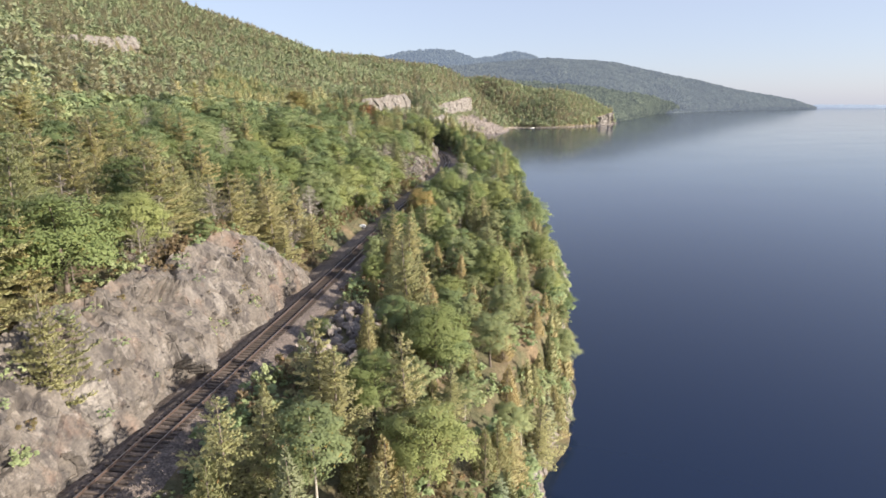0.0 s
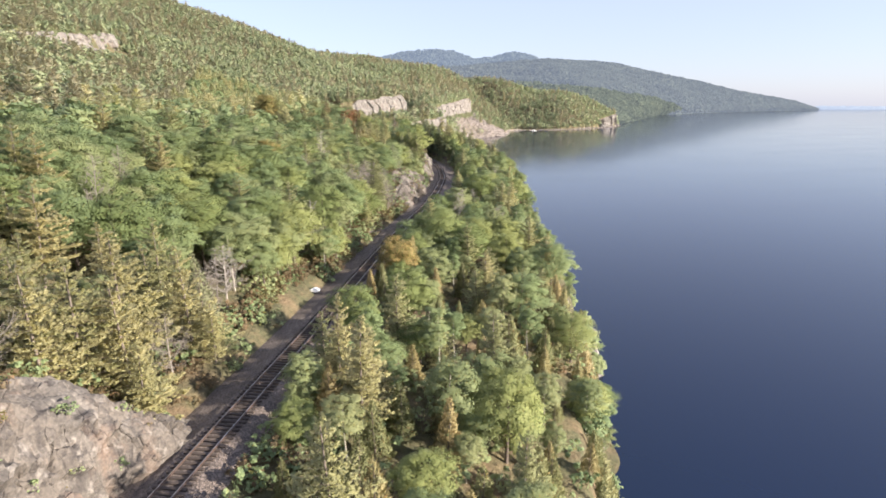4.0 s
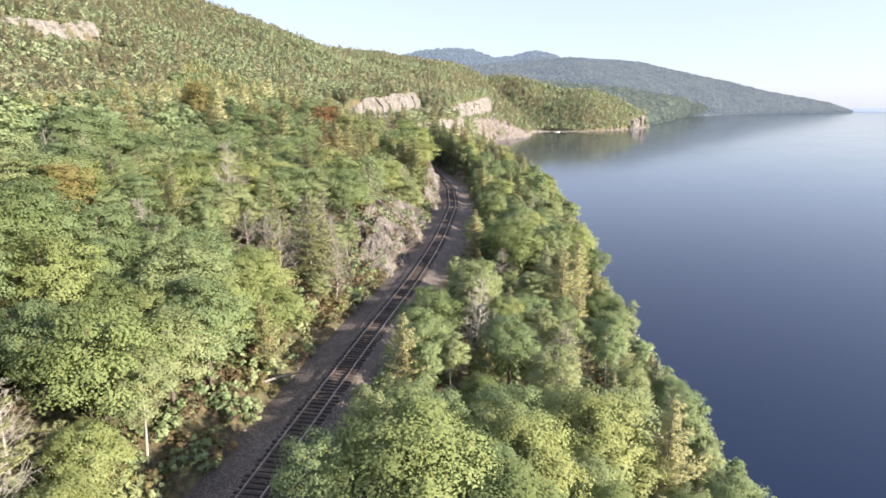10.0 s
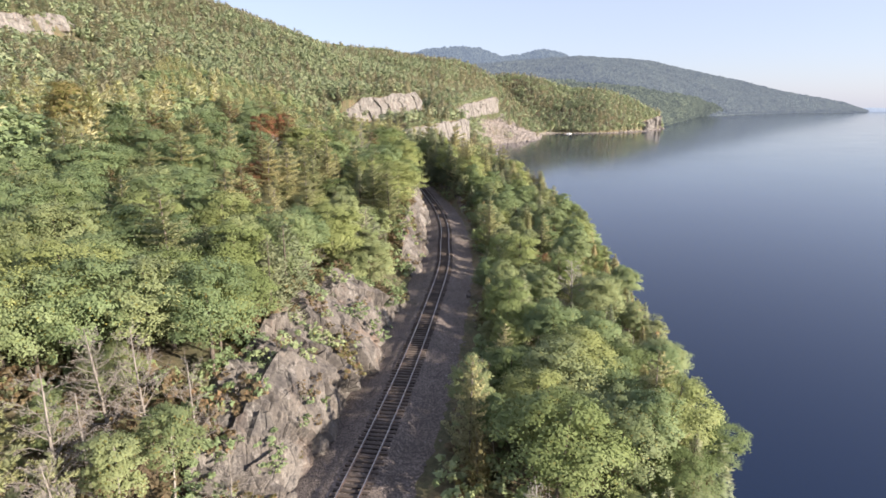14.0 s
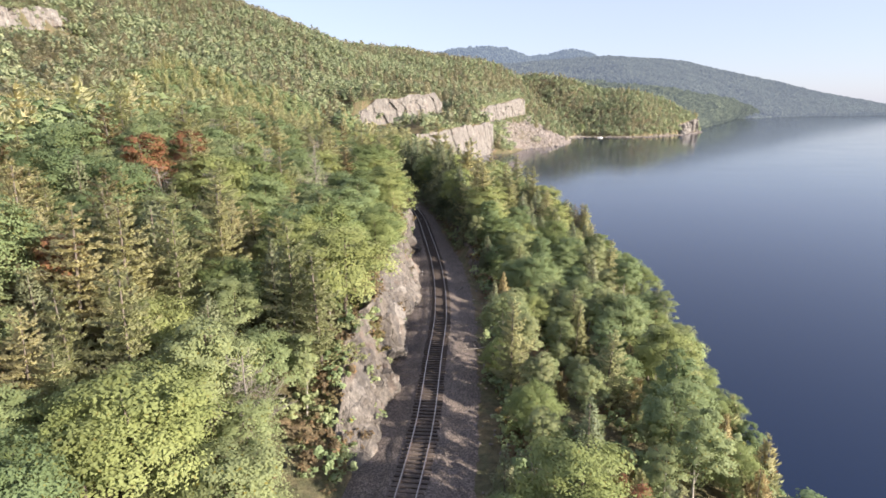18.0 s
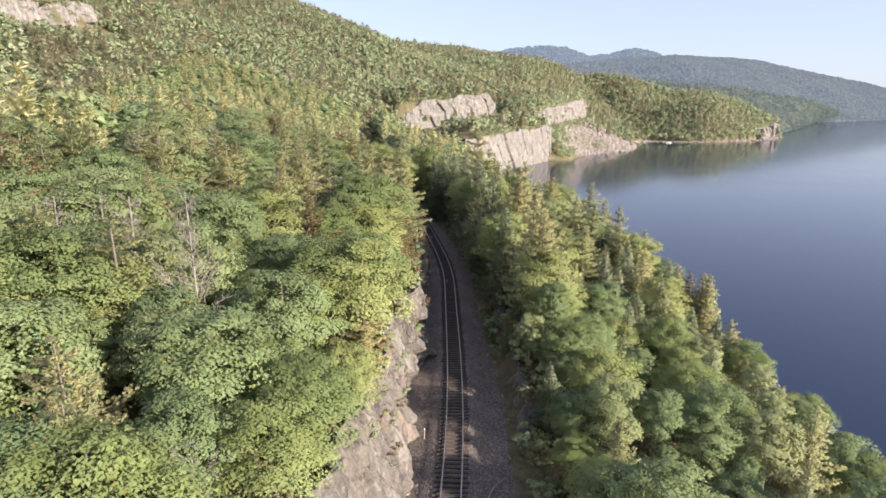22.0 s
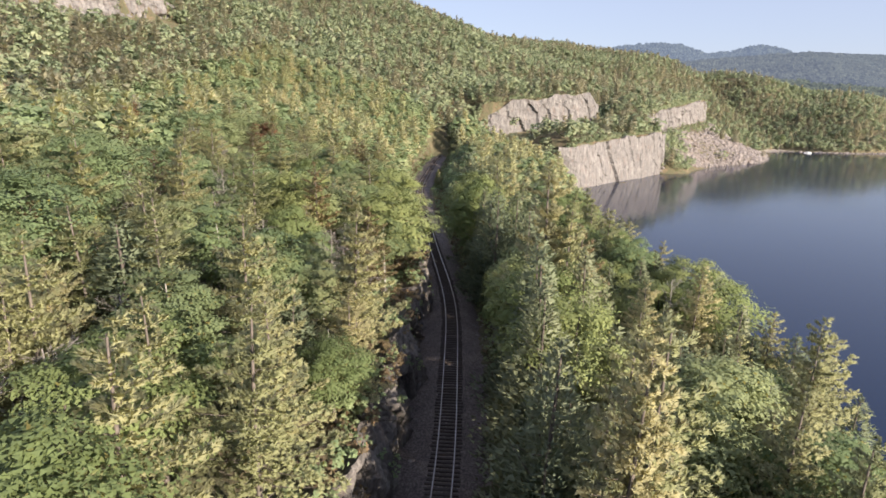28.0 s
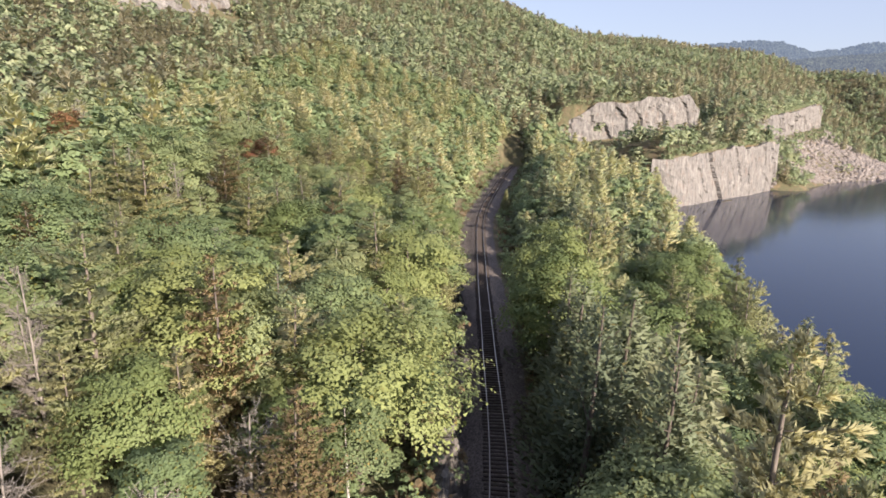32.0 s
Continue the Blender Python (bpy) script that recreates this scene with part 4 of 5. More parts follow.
def bare_tree(seed, high, r, limbs=26, start=0.25, reach=0.3):
    """Trunk with forked bare limbs."""
    g = np.random.default_rng(seed)
    t = np.linspace(0, 1, 8)
    line = np.stack([0.3 * np.sin(t * 2 + seed), 0.3 * np.sin(t * 1.6 + 2 * seed), t * high], -1)
    trunk = tube(line, r * (1 - 0.9 * t) + 0.02)
    parts = []
    for k in range(limbs):
        s = start + (0.98 - start) * (k + g.random()) / limbs
        p = np.array([np.interp(s, t, line[:, i]) for i in range(3)])
        a = k * 2.4 + g.uniform(-0.6, 0.6)
        L = high * reach * g.uniform(0.5, 1.1) * (1.2 - s)
        d = np.array([math.cos(a), math.sin(a), g.uniform(0.1, 1.1)])
        q, e = p + d * L * 0.55 + g.normal(0, 0.06, 3), p + d * L + g.normal(0, 0.15, 3)
        w = r * 0.5 * (1.15 - s)
        parts.append(tube([p, q, e], [w, w * 0.6, 0.012], 4))
        for _ in range(9):
            f = p + (e - p) * g.uniform(0.25, 1.0)
            tip = f + (d + g.normal(0, 0.7, 3)) * L * g.uniform(0.2, 0.45)
            parts.append(tube([f, tip], [w * 0.35, 0.01], 3))
            for _ in range(2):
                a0 = f + (tip - f) * g.uniform(0.35, 0.9)
                parts.append(tube([a0, a0 + (d * 0.6 + g.normal(0, 0.7, 3)) * L * g.uniform(0.1, 0.22)], [0.014, 0.007], 3))
    return trunk, joined(parts)


KINDS = {}


def kind(key, name, label, category, high, trunk, crowns, mat):
    KINDS[key] = dict(name=name, label=label, category=category, high=high, trunks=trunk, crowns=crowns, mat=mat)


def meshes(tag, parts, mat):
    return [soft_normals(mesh_np(tag, v, f, mat), o / np.linalg.norm(o, axis=1)[:, None]) for v, f, o in parts]


oak_trunks = [trunk_mesh("trunk", 9.0, 0.20, 11 + k, M["bark"], 9) for k in range(3)]
birch_trunks = [trunk_mesh("trunk", 9.0, 0.10, 31 + k, M["pale_bark"], 8) for k in range(2)]
spruce_trunks = [trunk_mesh("trunk", 9.2, 0.16, 24, M["bark"], 5, 0.12)]
cedar_trunks = [trunk_mesh("trunk", 7.4, 0.13, 25, M["bark"], 3, 0.1)]
BROAD = [broad_crown(100 + k, 10, 6.4 + 0.5 * (k % 3), 16000, 0.094, 0.20, 126) for k in range(4)]
BIRCH = [broad_crown(120 + k, 10.5, 4.6, 9500, 0.086, 0.24, 90) for k in range(3)]
pine_trunks, PINES = pine_set(140, 4, 12, 6.6, 30000, 0.14, 0.15, 12)
CEDARS = [cone_crown(160 + k, 8.0, 3.0 + 0.25 * k, 4200, 0.17, 0.05, -0.25) for k in range(3)]
SPRUCES = [cone_crown(170 + k, 10.0, 4.2, 4400, 0.2, 0.08, 0.28, 0.35) for k in range(3)]
MAPLES = [broad_crown(180 + k, 10, 7.4, 16500, 0.097, 0.18, 130) for k in range(3)]
ASPENS = [broad_crown(190 + k, 11, 3.9, 8500, 0.084, 0.27, 84) for k in range(2)]
red_trunks, REDPINES = pine_set(150, 3, 12, 6.0, 24000, 0.14, 0.28, 10)
HEMLOCKS = [cone_crown(176 + k, 10.0, 5.4, 4800, 0.2, 0.10, 0.16, 0.45) for k in range(2)]
kind("broad", "broadleaf_tree", "full green broadleaf tree in the mixed wood", "tree", 10, oak_trunks, meshes("crown", BROAD, M["broad"]), "broad")
kind("maple", "maple_tree", "rounded deep-green maple with a dense crown", "tree", 10, oak_trunks, meshes("crown", MAPLES, M["dark"]), "dark")
kind("birch", "birch_tree", "slender light-green birch with a pale trunk", "tree", 10.5, birch_trunks, meshes("crown", BIRCH, M["light"]), "light")
kind("aspen", "aspen_tree", "tall narrow grey-green aspen with a pale trunk", "tree", 11, birch_trunks, meshes("crown", ASPENS, M["broad"]), "broad")
kind("pine", "white_pine", "white pine with layered yellow-green boughs", "tree", 12, pine_trunks, meshes("crown", PINES, M["pine"]), "pine")
kind("red_pine", "red_pine", "pine with tufted boughs high on a bare trunk", "tree", 12, red_trunks, meshes("crown", REDPINES, M["pine"]), "pine")
pitch_trunks, PITCH = pine_set(155, 3, 11, 7.0, 26000, 0.14, 0.22, 10)
OAKS = [broad_crown(195 + k, 9.5, 7.8, 16500, 0.097, 0.18, 124) for k in range(3)]
kind("pitch_pine", "pitch_pine", "spreading pine with open yellowish boughs", "tree", 11, pitch_trunks, meshes("crown", PITCH, M["pine"]), "pine")
kind("oak", "oak_tree", "wide-crowned green oak on the hillside", "tree", 9.5, oak_trunks, meshes("crown", OAKS, M["broad"]), "broad")
kind("cedar", "cedar_tree", "narrow yellow-green cedar on the lakeside bluff", "tree", 8, cedar_trunks, meshes("crown", CEDARS, M["cedar"]), "cedar")
kind("spruce", "spruce_tree", "dark green conical spruce in the wood", "tree", 10, spruce_trunks, meshes("crown", SPRUCES, M["spruce"]), "spruce")
kind("hemlock", "hemlock_tree", "broad feathery dark green hemlock", "tree", 10, spruce_trunks, meshes("crown", HEMLOCKS, M["spruce"]), "spruce")
kind("gold", "golden_tree", "broadleaf tree turning golden orange", "tree", 10, oak_trunks, meshes("crown", BROAD[:2], M["gold"]), "gold")
kind("red", "red_maple", "small tree with dull red autumn leaves", "tree", 10.5, oak_trunks, meshes("crown", BIRCH[:2], M["red"]), "red")
kind("brown_pine", "browning_pine", "white pine with browning pinkish needles", "tree", 12, pine_trunks[2:], meshes("crown", PINES[2:], M["brown_pine"]), "brown_pine")
BARE = [bare_tree(200 + k, 9.0, 0.115, 34 + 4 * k, 0.15 + 0.1 * (k % 2), 0.27) for k in range(4)]
for key, mat, name, label in (("dead", "grey_wood", "dead_tree", "leafless grey dead tree with forked branches"), ("white_dead", "white_wood", "bleached_tree", "bleached white dead tree with bare limbs")):
    kind(key, name, label, "dead tree", 9.0, [mesh_np("trunk", *b[0], M[mat], True) for b in BARE], [mesh_np("bare_crown", *b[1], M[mat], True) for b in BARE], mat)

made = collections.Counter()
STUFF = collections.defaultdict(list)


def plant(key, x, y, high, g, z=None, wide=1.0, pick=None):
    """One tree as a thing of its own."""
    k = KINDS[key]
    i = g.integers(99) if pick is None else pick
    s = high / k["high"]
    root = new(k["name"])
    root.matrix_basis = Matrix.LocRotScale((x, y, (float(height(x, y)) if z is None else z) - 0.25), Euler((g.normal(0, 0.03), g.normal(0, 0.03), g.uniform(0, 6.28))), (s * wide, s * wide, s))
    root.empty_display_size = 0.3
    bare = "dead" in key
    under("trunk", k["trunks"][i % len(k["trunks"])], root)
    under("bare_crown" if bare else "crown", k["crowns"][i % len(k["crowns"])], root)
    tagged(root, k["label"], k["category"], k["name"].replace("_", " ") + "s of the shore wood")
    made[key] += 1
    return root


# crowns for woods further off: fewer, larger leaves
NEAR = {
    "broad": [broad_crown(290 + k, 10, 6.8, 2000, 0.27, 0.22, 72) for k in range(4)],
    "pine": [pine_crown(295 + k, 12, 6.4, 1500, 0.46, 0.24, 10, 6) for k in range(4)],
    "cedar": [cone_crown(320 + k, 8, 3.2, 620, 0.42, 0.03, -0.25) for k in range(3)],
    "spruce": [cone_crown(325 + k, 10, 4.4, 700, 0.50, 0.06, 0.28, 0.35) for k in range(2)],
}
MID = {
    "broad": [broad_crown(300 + k, 10, 7.0, 860, 0.40, 0.2, 54) for k in range(4)],
    "pine": [pine_crown(310 + k, 12, 6.4, 800, 0.60, 0.22, 9, 5) for k in range(4)],
    "cedar": [cone_crown(320 + k, 8, 3.2, 260, 0.62, 0.03, -0.25) for k in range(2)],
    "spruce": [cone_crown(330 + k, 10, 4.4, 300, 0.75, 0.05, 0.28, 0.35) for k in range(2)],
}
FAR = {
    "broad": [broad_crown(340 + k, 10, 7.4, 150, 0.74, 0.12, 28) for k in range(5)],
    "pine": [pine_crown(350 + k, 12, 6.2, 128, 1.0, 0.15, 7, 3) for k in range(4)],
    "spruce": [cone_crown(360 + k, 10, 4.8, 80, 1.3, 0.05, 0.28, 0.3) for k in range(3)],
    "cedar": [cone_crown(360, 8, 3.2, 50, 1.2, 0.05, -0.2)],
}


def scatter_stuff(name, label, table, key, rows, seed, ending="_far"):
    """Woods too far off to count, joined: rows of x, y, z, height."""
    if not len(rows):
        return
    g = np.random.default_rng(seed)
    rows = np.asarray(rows, float)
    pick = g.integers(len(table[key]), size=len(rows))
    vs, fs, ns, n = [], [], [], 0
    for k, (v, f, o) in enumerate(table[key]):
        r = rows[pick == k]
        if not len(r):
            continue
        a = g.uniform(0, 6.28, len(r))
        s = r[:, 3] / KINDS[key]["high"]
        c, d = np.cos(a) * s * 1.12, np.sin(a) * s * 1.12
        x = v[None, :, 0] * c[:, None] - v[None, :, 1] * d[:, None] + r[:, 0:1]
        y = v[None, :, 0] * d[:, None] + v[None, :, 1] * c[:, None] + r[:, 1:2]
        z = v[None, :, 2] * s[:, None] + r[:, 2:3] - 0.2
        vs.append(np.stack([x, y, z], -1).reshape(-1, 3))
        o = o / np.linalg.norm(o, axis=1)[:, None]
        c, d = np.cos(a)[:, None], np.sin(a)[:, None]
        ns.append(np.stack([o[None, :, 0] * c - o[None, :, 1] * d, o[None, :, 0] * d + o[None, :, 1] * c, np.broadcast_to(o[None, :, 2], (len(r), len(o)))], -1).reshape(-1, 3))
        fs.append((f[None] + (np.arange(len(r)) * len(v))[:, None, None]).reshape(-1, 3) + n)
        n += len(r) * len(v)
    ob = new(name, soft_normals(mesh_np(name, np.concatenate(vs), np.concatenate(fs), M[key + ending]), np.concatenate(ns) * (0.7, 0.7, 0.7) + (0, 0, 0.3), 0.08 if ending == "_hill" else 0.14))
    tagged(ob, label, "woodland", kind="stuff")


def share(x, y, up):
    """The chance of each kind of tree at a place."""
    wave = float(value_noise(x / 34.0, y / 34.0, 51))
    if up < 0:
        if y < 125:
            p = dict(cedar=0.50, broad=0.14, maple=0.08, pine=0.10, birch=0.10, aspen=0.06, spruce=0.02)
        elif y < 300:
            p = dict(cedar=0.13, broad=0.22, maple=0.16, pine=0.12, birch=0.20, aspen=0.10, spruce=0.07)
        elif x < float(track_x(y)) + 10:
            p = dict(spruce=0.42, hemlock=0.42, pine=0.04, maple=0.12)
        else:
            p = dict(cedar=0.06, broad=0.10, maple=0.12, pine=0.20, birch=0.02, aspen=0.02, spruce=0.23, hemlock=0.25)
    elif y < 100:
        p = dict(pine=0.48, red_pine=0.26, pitch_pine=0.08, broad=0.06, maple=0.06, dead=0.06)
    elif 158 < y < 188 and x > -36:
        p = dict(dead=0.34, birch=0.16, aspen=0.14, pine=0.14, broad=0.12, maple=0.10)
    elif 225 < y < 262 and x < -22:
        p = dict(pine=0.30, hemlock=0.12, broad=0.26, maple=0.16, brown_pine=0.06, dead=0.04, birch=0.06)
    elif 262 < y < 306:
        p = dict(broad=0.36, maple=0.34, birch=0.10, pine=0.08, red_pine=0.05, brown_pine=0.04, dead=0.03)
    elif y < 265:
        p = dict(broad=0.40, maple=0.30, birch=0.06, aspen=0.08, pine=0.07, red_pine=0.02, hemlock=0.04, dead=0.03)
    else:
        p = dict(broad=0.20, maple=0.16, pine=0.22, red_pine=0.10, birch=0.14, aspen=0.10, hemlock=0.03, brown_pine=0.05, dead=0.05)
    if wave > 0.2 and up > 0:
        p["pine"] *= 1.6
    elif wave < -0.2:
        p["broad"] = p.get("broad", 0) * 1.6
        p["maple"] = p.get("maple", 0) * 1.6
    return p


def clear(x, y, u):
    """Whether no tree may stand here."""
    if u > 0:
        for a, b, foot, lean, high in CUTS:
            if a - 3 < y < b + 2 and float(cut_height(y, (a, b, foot, lean, high))) > 2.2 and u < foot + (lean + 0.8 if lean > 5 else float(cut_lean(y, (a, b, foot, lean, high))) - 0.4):
                return True
        if 96 < y < 121 and u < 8.5:
            return True
        if 405 < y < 600 and u < 9:
            return True
        return u < (6.4 if y > 295 else 5.6)
    flat = 3.6 if y < 160 else 6.8 if y < 305 else 6.0 if y < 400 else 6.5
    if 53 < y < 73 and -u < 11:
        return True
    if 129 < y < 140 and -u > float(shore_x(y) - track_x(y)) - 4.5:
        return True
    if 425 < y < 600:
        flat = 9.0
    elif y < 53:
        flat = 7.2
    elif y < 100:
        flat = 5.0
    return -u < flat


g = np.random.default_rng(77)
NEARROWS, MIDROWS, FARROWS = collections.defaultdict(list), collections.defaultdict(list), collections.defaultdict(list)
LIMIT = collections.defaultdict(lambda: 284)
LIKE = dict(birch="broad", aspen="broad", maple="broad", red_pine="pine", hemlock="spruce", oak="broad", pitch_pine="pine", brown_pine="pine", dead="broad")
INSTEAD = dict(pine="red_pine", red_pine="pitch_pine", broad="oak", maple="oak", oak="aspen", birch="aspen", hemlock="spruce")
TALL = dict(broad=9.0, maple=9.2, birch=9.2, aspen=10.0, pine=11.5, red_pine=11.5, cedar=7.4, spruce=9.5, hemlock=9.5, oak=9.0, pitch_pine=11.0, brown_pine=11.5, dead=9.0)
SPECIAL = [  # kind, x, y, height, width
    ("dead", -57.9, 351.0, 10.0, 0.85), ("dead", -44.5, 346.5, 9.0, 0.95), ("dead", -42.6, 352.4, 9.0, 0.95), ("brown_pine", -60.5, 356.0, 12.0, 1.20),
    ("dead", -54.4, 358.7, 9.0, 0.95), ("dead", -51.0, 363.5, 8.0, 1.00), ("dead", -46.0, 363.8, 8.0, 1.00), ("brown_pine", -66.5, 366.0, 12.0, 1.10),
    ("dead", -48.0, 84.3, 9.0, 0.89), ("dead", -56.7, 109.9, 10.0, 0.80), ("dead", -55.7, 89.7, 10.0, 0.80), ("dead", -47.7, 122.3, 10.0, 0.80),
    ("dead", -31.8, 58.4, 6.0, 1.00), ("dead", -31.6, 63.3, 7.0, 1.00), ("dead", -26.7, 98.3, 7.0, 1.00), ("white_dead", -71.7, 221.6, 7.0, 1.00),
    ("pine", -15.7, 36.2, 8.0, 1.20), ("birch", -10.3, 36.9, 9.0, 1.20), ("pine", -28.9, 40.6, 10.0, 1.00), ("pine", -28.8, 43.8, 7.0, 1.00),
    ("pine", -46.9, 131.8, 12.0, 1.00), ("pine", -52.5, 108.7, 12.0, 1.00), ("maple", -8.1, 48.6, 7.0, 1.00), ("maple", -15.8, 61.5, 2.6, 1.30),
    ("dead", -27.6, 104.1, 7.0, 1.00), ("pine", -49.3, 132.3, 12.0, 1.00), ("broad", -29.4, 68.6, 5.0, 1.00), ("white_dead", -65.5, 183.3, 8.0, 1.00),
    ("white_dead", -25.0, 134.2, 7.0, 1.00), ("white_dead", -26.5, 103.4, 8.0, 1.20), ("dead", -33.3, 182.4, 7.0, 1.00), ("spruce", -26.6, 97.9, 9.0, 1.00),
    ("pine", -61.8, 142.3, 12.0, 1.00), ("pine", -6.0, 96.2, 10.0, 1.10), ("white_dead", -30.3, 158.9, 9.0, 0.89), ("dead", -22.5, 170.0, 8.0, 1.00),
    ("white_dead", -22.7, 130.4, 9.0, 0.89), ("gold", -7.8, 120.1, 8.0, 1.00), ("maple", -2.1, 134.6, 10.0, 1.15), ("pine", 14.0, 140.1, 10.0, 1.10),
    ("gold", -38.6, 160.4, 9.0, 1.00), ("birch", -20.2, 138.9, 9.0, 1.00), ("dead", -20.6, 168.9, 10.0, 0.80), ("dead", -23.6, 167.1, 9.0, 0.89),
    ("dead", -20.1, 187.1, 9.0, 0.89), ("dead", -17.0, 188.1, 8.0, 1.00), ("dead", 2.0, 197.1, 6.0, 1.00), ("gold", -68.1, 251.0, 12.0, 1.00),
    ("dead", -22.7, 170.6, 9.0, 0.89), ("dead", -21.8, 185.7, 9.0, 0.89), ("birch", 5.1, 255.2, 8.0, 1.00), ("maple", 7.2, 186.1, 9.0, 1.20),
    ("spruce", 3.9, 174.0, 6.0, 1.00), ("gold", -64.5, 245.1, 12.0, 1.00), ("red", -38.5, 273.4, 12.0, 1.00), ("red", -33.3, 241.7, 9.0, 1.00),
    ("dead", 5.3, 232.3, 7.0, 1.00), ("birch", 4.5, 262.9, 8.0, 1.10), ("red", 10.5, 230.4, 7.0, 1.10), ("pine", -31.8, 246.7, 13.0, 1.00),
    ("pine", -38.1, 243.8, 13.0, 1.00), ("spruce", 3.5, 234.1, 6.0, 1.00), ("white_dead", 13.9, 222.8, 8.0, 1.30), ("pine", -14.9, 245.6, 12.0, 1.00),
    ("red", -40.4, 266.8, 13.0, 1.00), ("brown_pine", -36.9, 252.8, 12.0, 1.00), ("birch", 3.9, 257.9, 9.0, 1.20), ("pine", -24.2, 251.4, 13.0, 1.00),
    ("spruce", -17.9, 248.8, 9.0, 1.00), ("pine", -24.7, 244.9, 12.0, 1.00), ("dead", -35.0, 280.1, 10.0, 0.80), ("dead", -34.5, 293.0, 10.0, 0.80),
    ("dead", -31.9, 264.7, 10.0, 0.80), ("pine", 20.9, 323.4, 10.0, 1.00), ("spruce", 18.4, 328.0, 9.0, 1.00), ("spruce", 0.9, 292.0, 7.0, 1.10),
    ("spruce", 2.0, 270.5, 6.0, 1.00), ("brown_pine", -130.9, 623.6, 14.0, 1.00), ("dead", -78.7, 388.0, 11.0, 0.73), ("red", -99.5, 387.3, 12.0, 1.00),
    ("pine", 17.4, 324.3, 10.0, 1.00), ("pine", 20.6, 323.7, 10.0, 1.20), ("spruce", 0.5, 318.3, 8.0, 1.00), ("pine", -48.2, 308.3, 12.0, 1.00),
    ("birch", -16.9, 297.0, 7.0, 1.00), ("dead", -101.3, 390.5, 12.0, 0.67), ("dead", -56.2, 333.5, 11.0, 0.73), ("brown_pine", -43.3, 363.8, 14.0, 1.00),
    ("red", -16.9, 301.4, 7.0, 1.00), ("red", -84.5, 406.8, 13.0, 1.00), ("pine", 13.6, 333.5, 10.0, 1.00), ("dead", -33.2, 321.0, 10.0, 0.80),
    ("birch", -5.8, 327.6, 11.0, 1.20), ("brown_pine", 19.2, 325.5, 9.0, 1.00), ("birch", -17.4, 300.5, 5.0, 1.00), ("pine", -75.5, 375.4, 13.0, 1.00),
    ("brown_pine", -81.6, 405.7, 14.0, 1.10), ("red_pine", -23.1, 320.1, 14.0, 1.20), ("brown_pine", 8.4, 359.5, 10.0, 1.00), ("dead", -52.5, 358.5, 12.0, 0.67),
    ("pine", -258.6, 572.8, 13.0, 1.00), ("spruce", -21.4, 390.6, 13.0, 1.20), ("pine", -3.5, 359.5, 11.0, 1.00), ("brown_pine", -67.1, 359.2, 14.0, 1.00),
    ("pine", -4.0, 398.1, 12.0, 1.00), ("spruce", -22.7, 389.0, 12.0, 1.00), ("pine", -13.3, 373.5, 9.0, 1.20), ("pine", -30.3, 350.8, 8.0, 1.00),
    ("dead", -35.6, 354.1, 9.0, 0.89), ("cedar", -81.5, 499.3, 6.0, 1.00), ("dead", -80.5, 384.3, 12.0, 0.67), ("red", -68.3, 378.6, 9.0, 1.00),
    ("pine", -15.5, 428.0, 12.0, 1.00), ("pine", -21.1, 391.3, 8.0, 1.20), ("pine", -123.5, 491.7, 13.0, 1.00), ("maple", -56.0, 367.9, 9.0, 1.20),
    ("aspen", -53.1, 386.0, 13.0, 1.00), ("pine", -77.9, 396.7, 13.0, 1.00), ("cedar", -78.1, 490.3, 7.0, 1.00), ("pine", -11.2, 412.7, 12.0, 1.00),
    ("pine", -47.8, 357.8, 9.0, 1.00), ("gold", -7.4, 119.4, 7.7, 1.00), ("pine", -12.2, 90.2, 7.4, 1.20), ("white_dead", 2.0, 156.8, 9.8, 0.82),
    ("dead", 9.3, 153.6, 8.2, 0.98), ("dead", -41.6, 104.6, 12.9, 0.62), ("white_dead", -33.0, 185.0, 12.4, 0.77), ("white_dead", 5.8, 182.0, 5.7, 1.00),
    ("pitch_pine", 27.2, 280.5, 13.5, 0.85), ("spruce", 21.9, 325.5, 12.1, 1.00), ("dead", -23.7, 279.4, 14.8, 0.54), ("red_pine", -22.0, 326.5, 13.5, 1.15),
    ("brown_pine", -13.3, 371.0, 16.6, 1.10), ("white_dead", -2.7, 370.9, 12.5, 0.64), ("dead", -15.4, 174.2, 10.4, 0.77), ("red_pine", -28.0, 326.0, 12.4, 1.00),
]
for key, x, y, high, wide in SPECIAL:
    plant(key, x, y, high, g, None, wide)
taken = np.array([(s[1], s[2]) for s in SPECIAL] or [(0, -999)])


def free_kind(key):
    """The kind itself, or one like it once there are enough of it."""
    for _ in range(4):
        if made[key] < LIMIT[key]:
            return key
        key = INSTEAD.get(key, key)
    return key


def choose(p):
    ks = list(p)
    w = np.array([p[k] for k in ks])
    return ks[g.choice(len(ks), p=w / w.sum())]


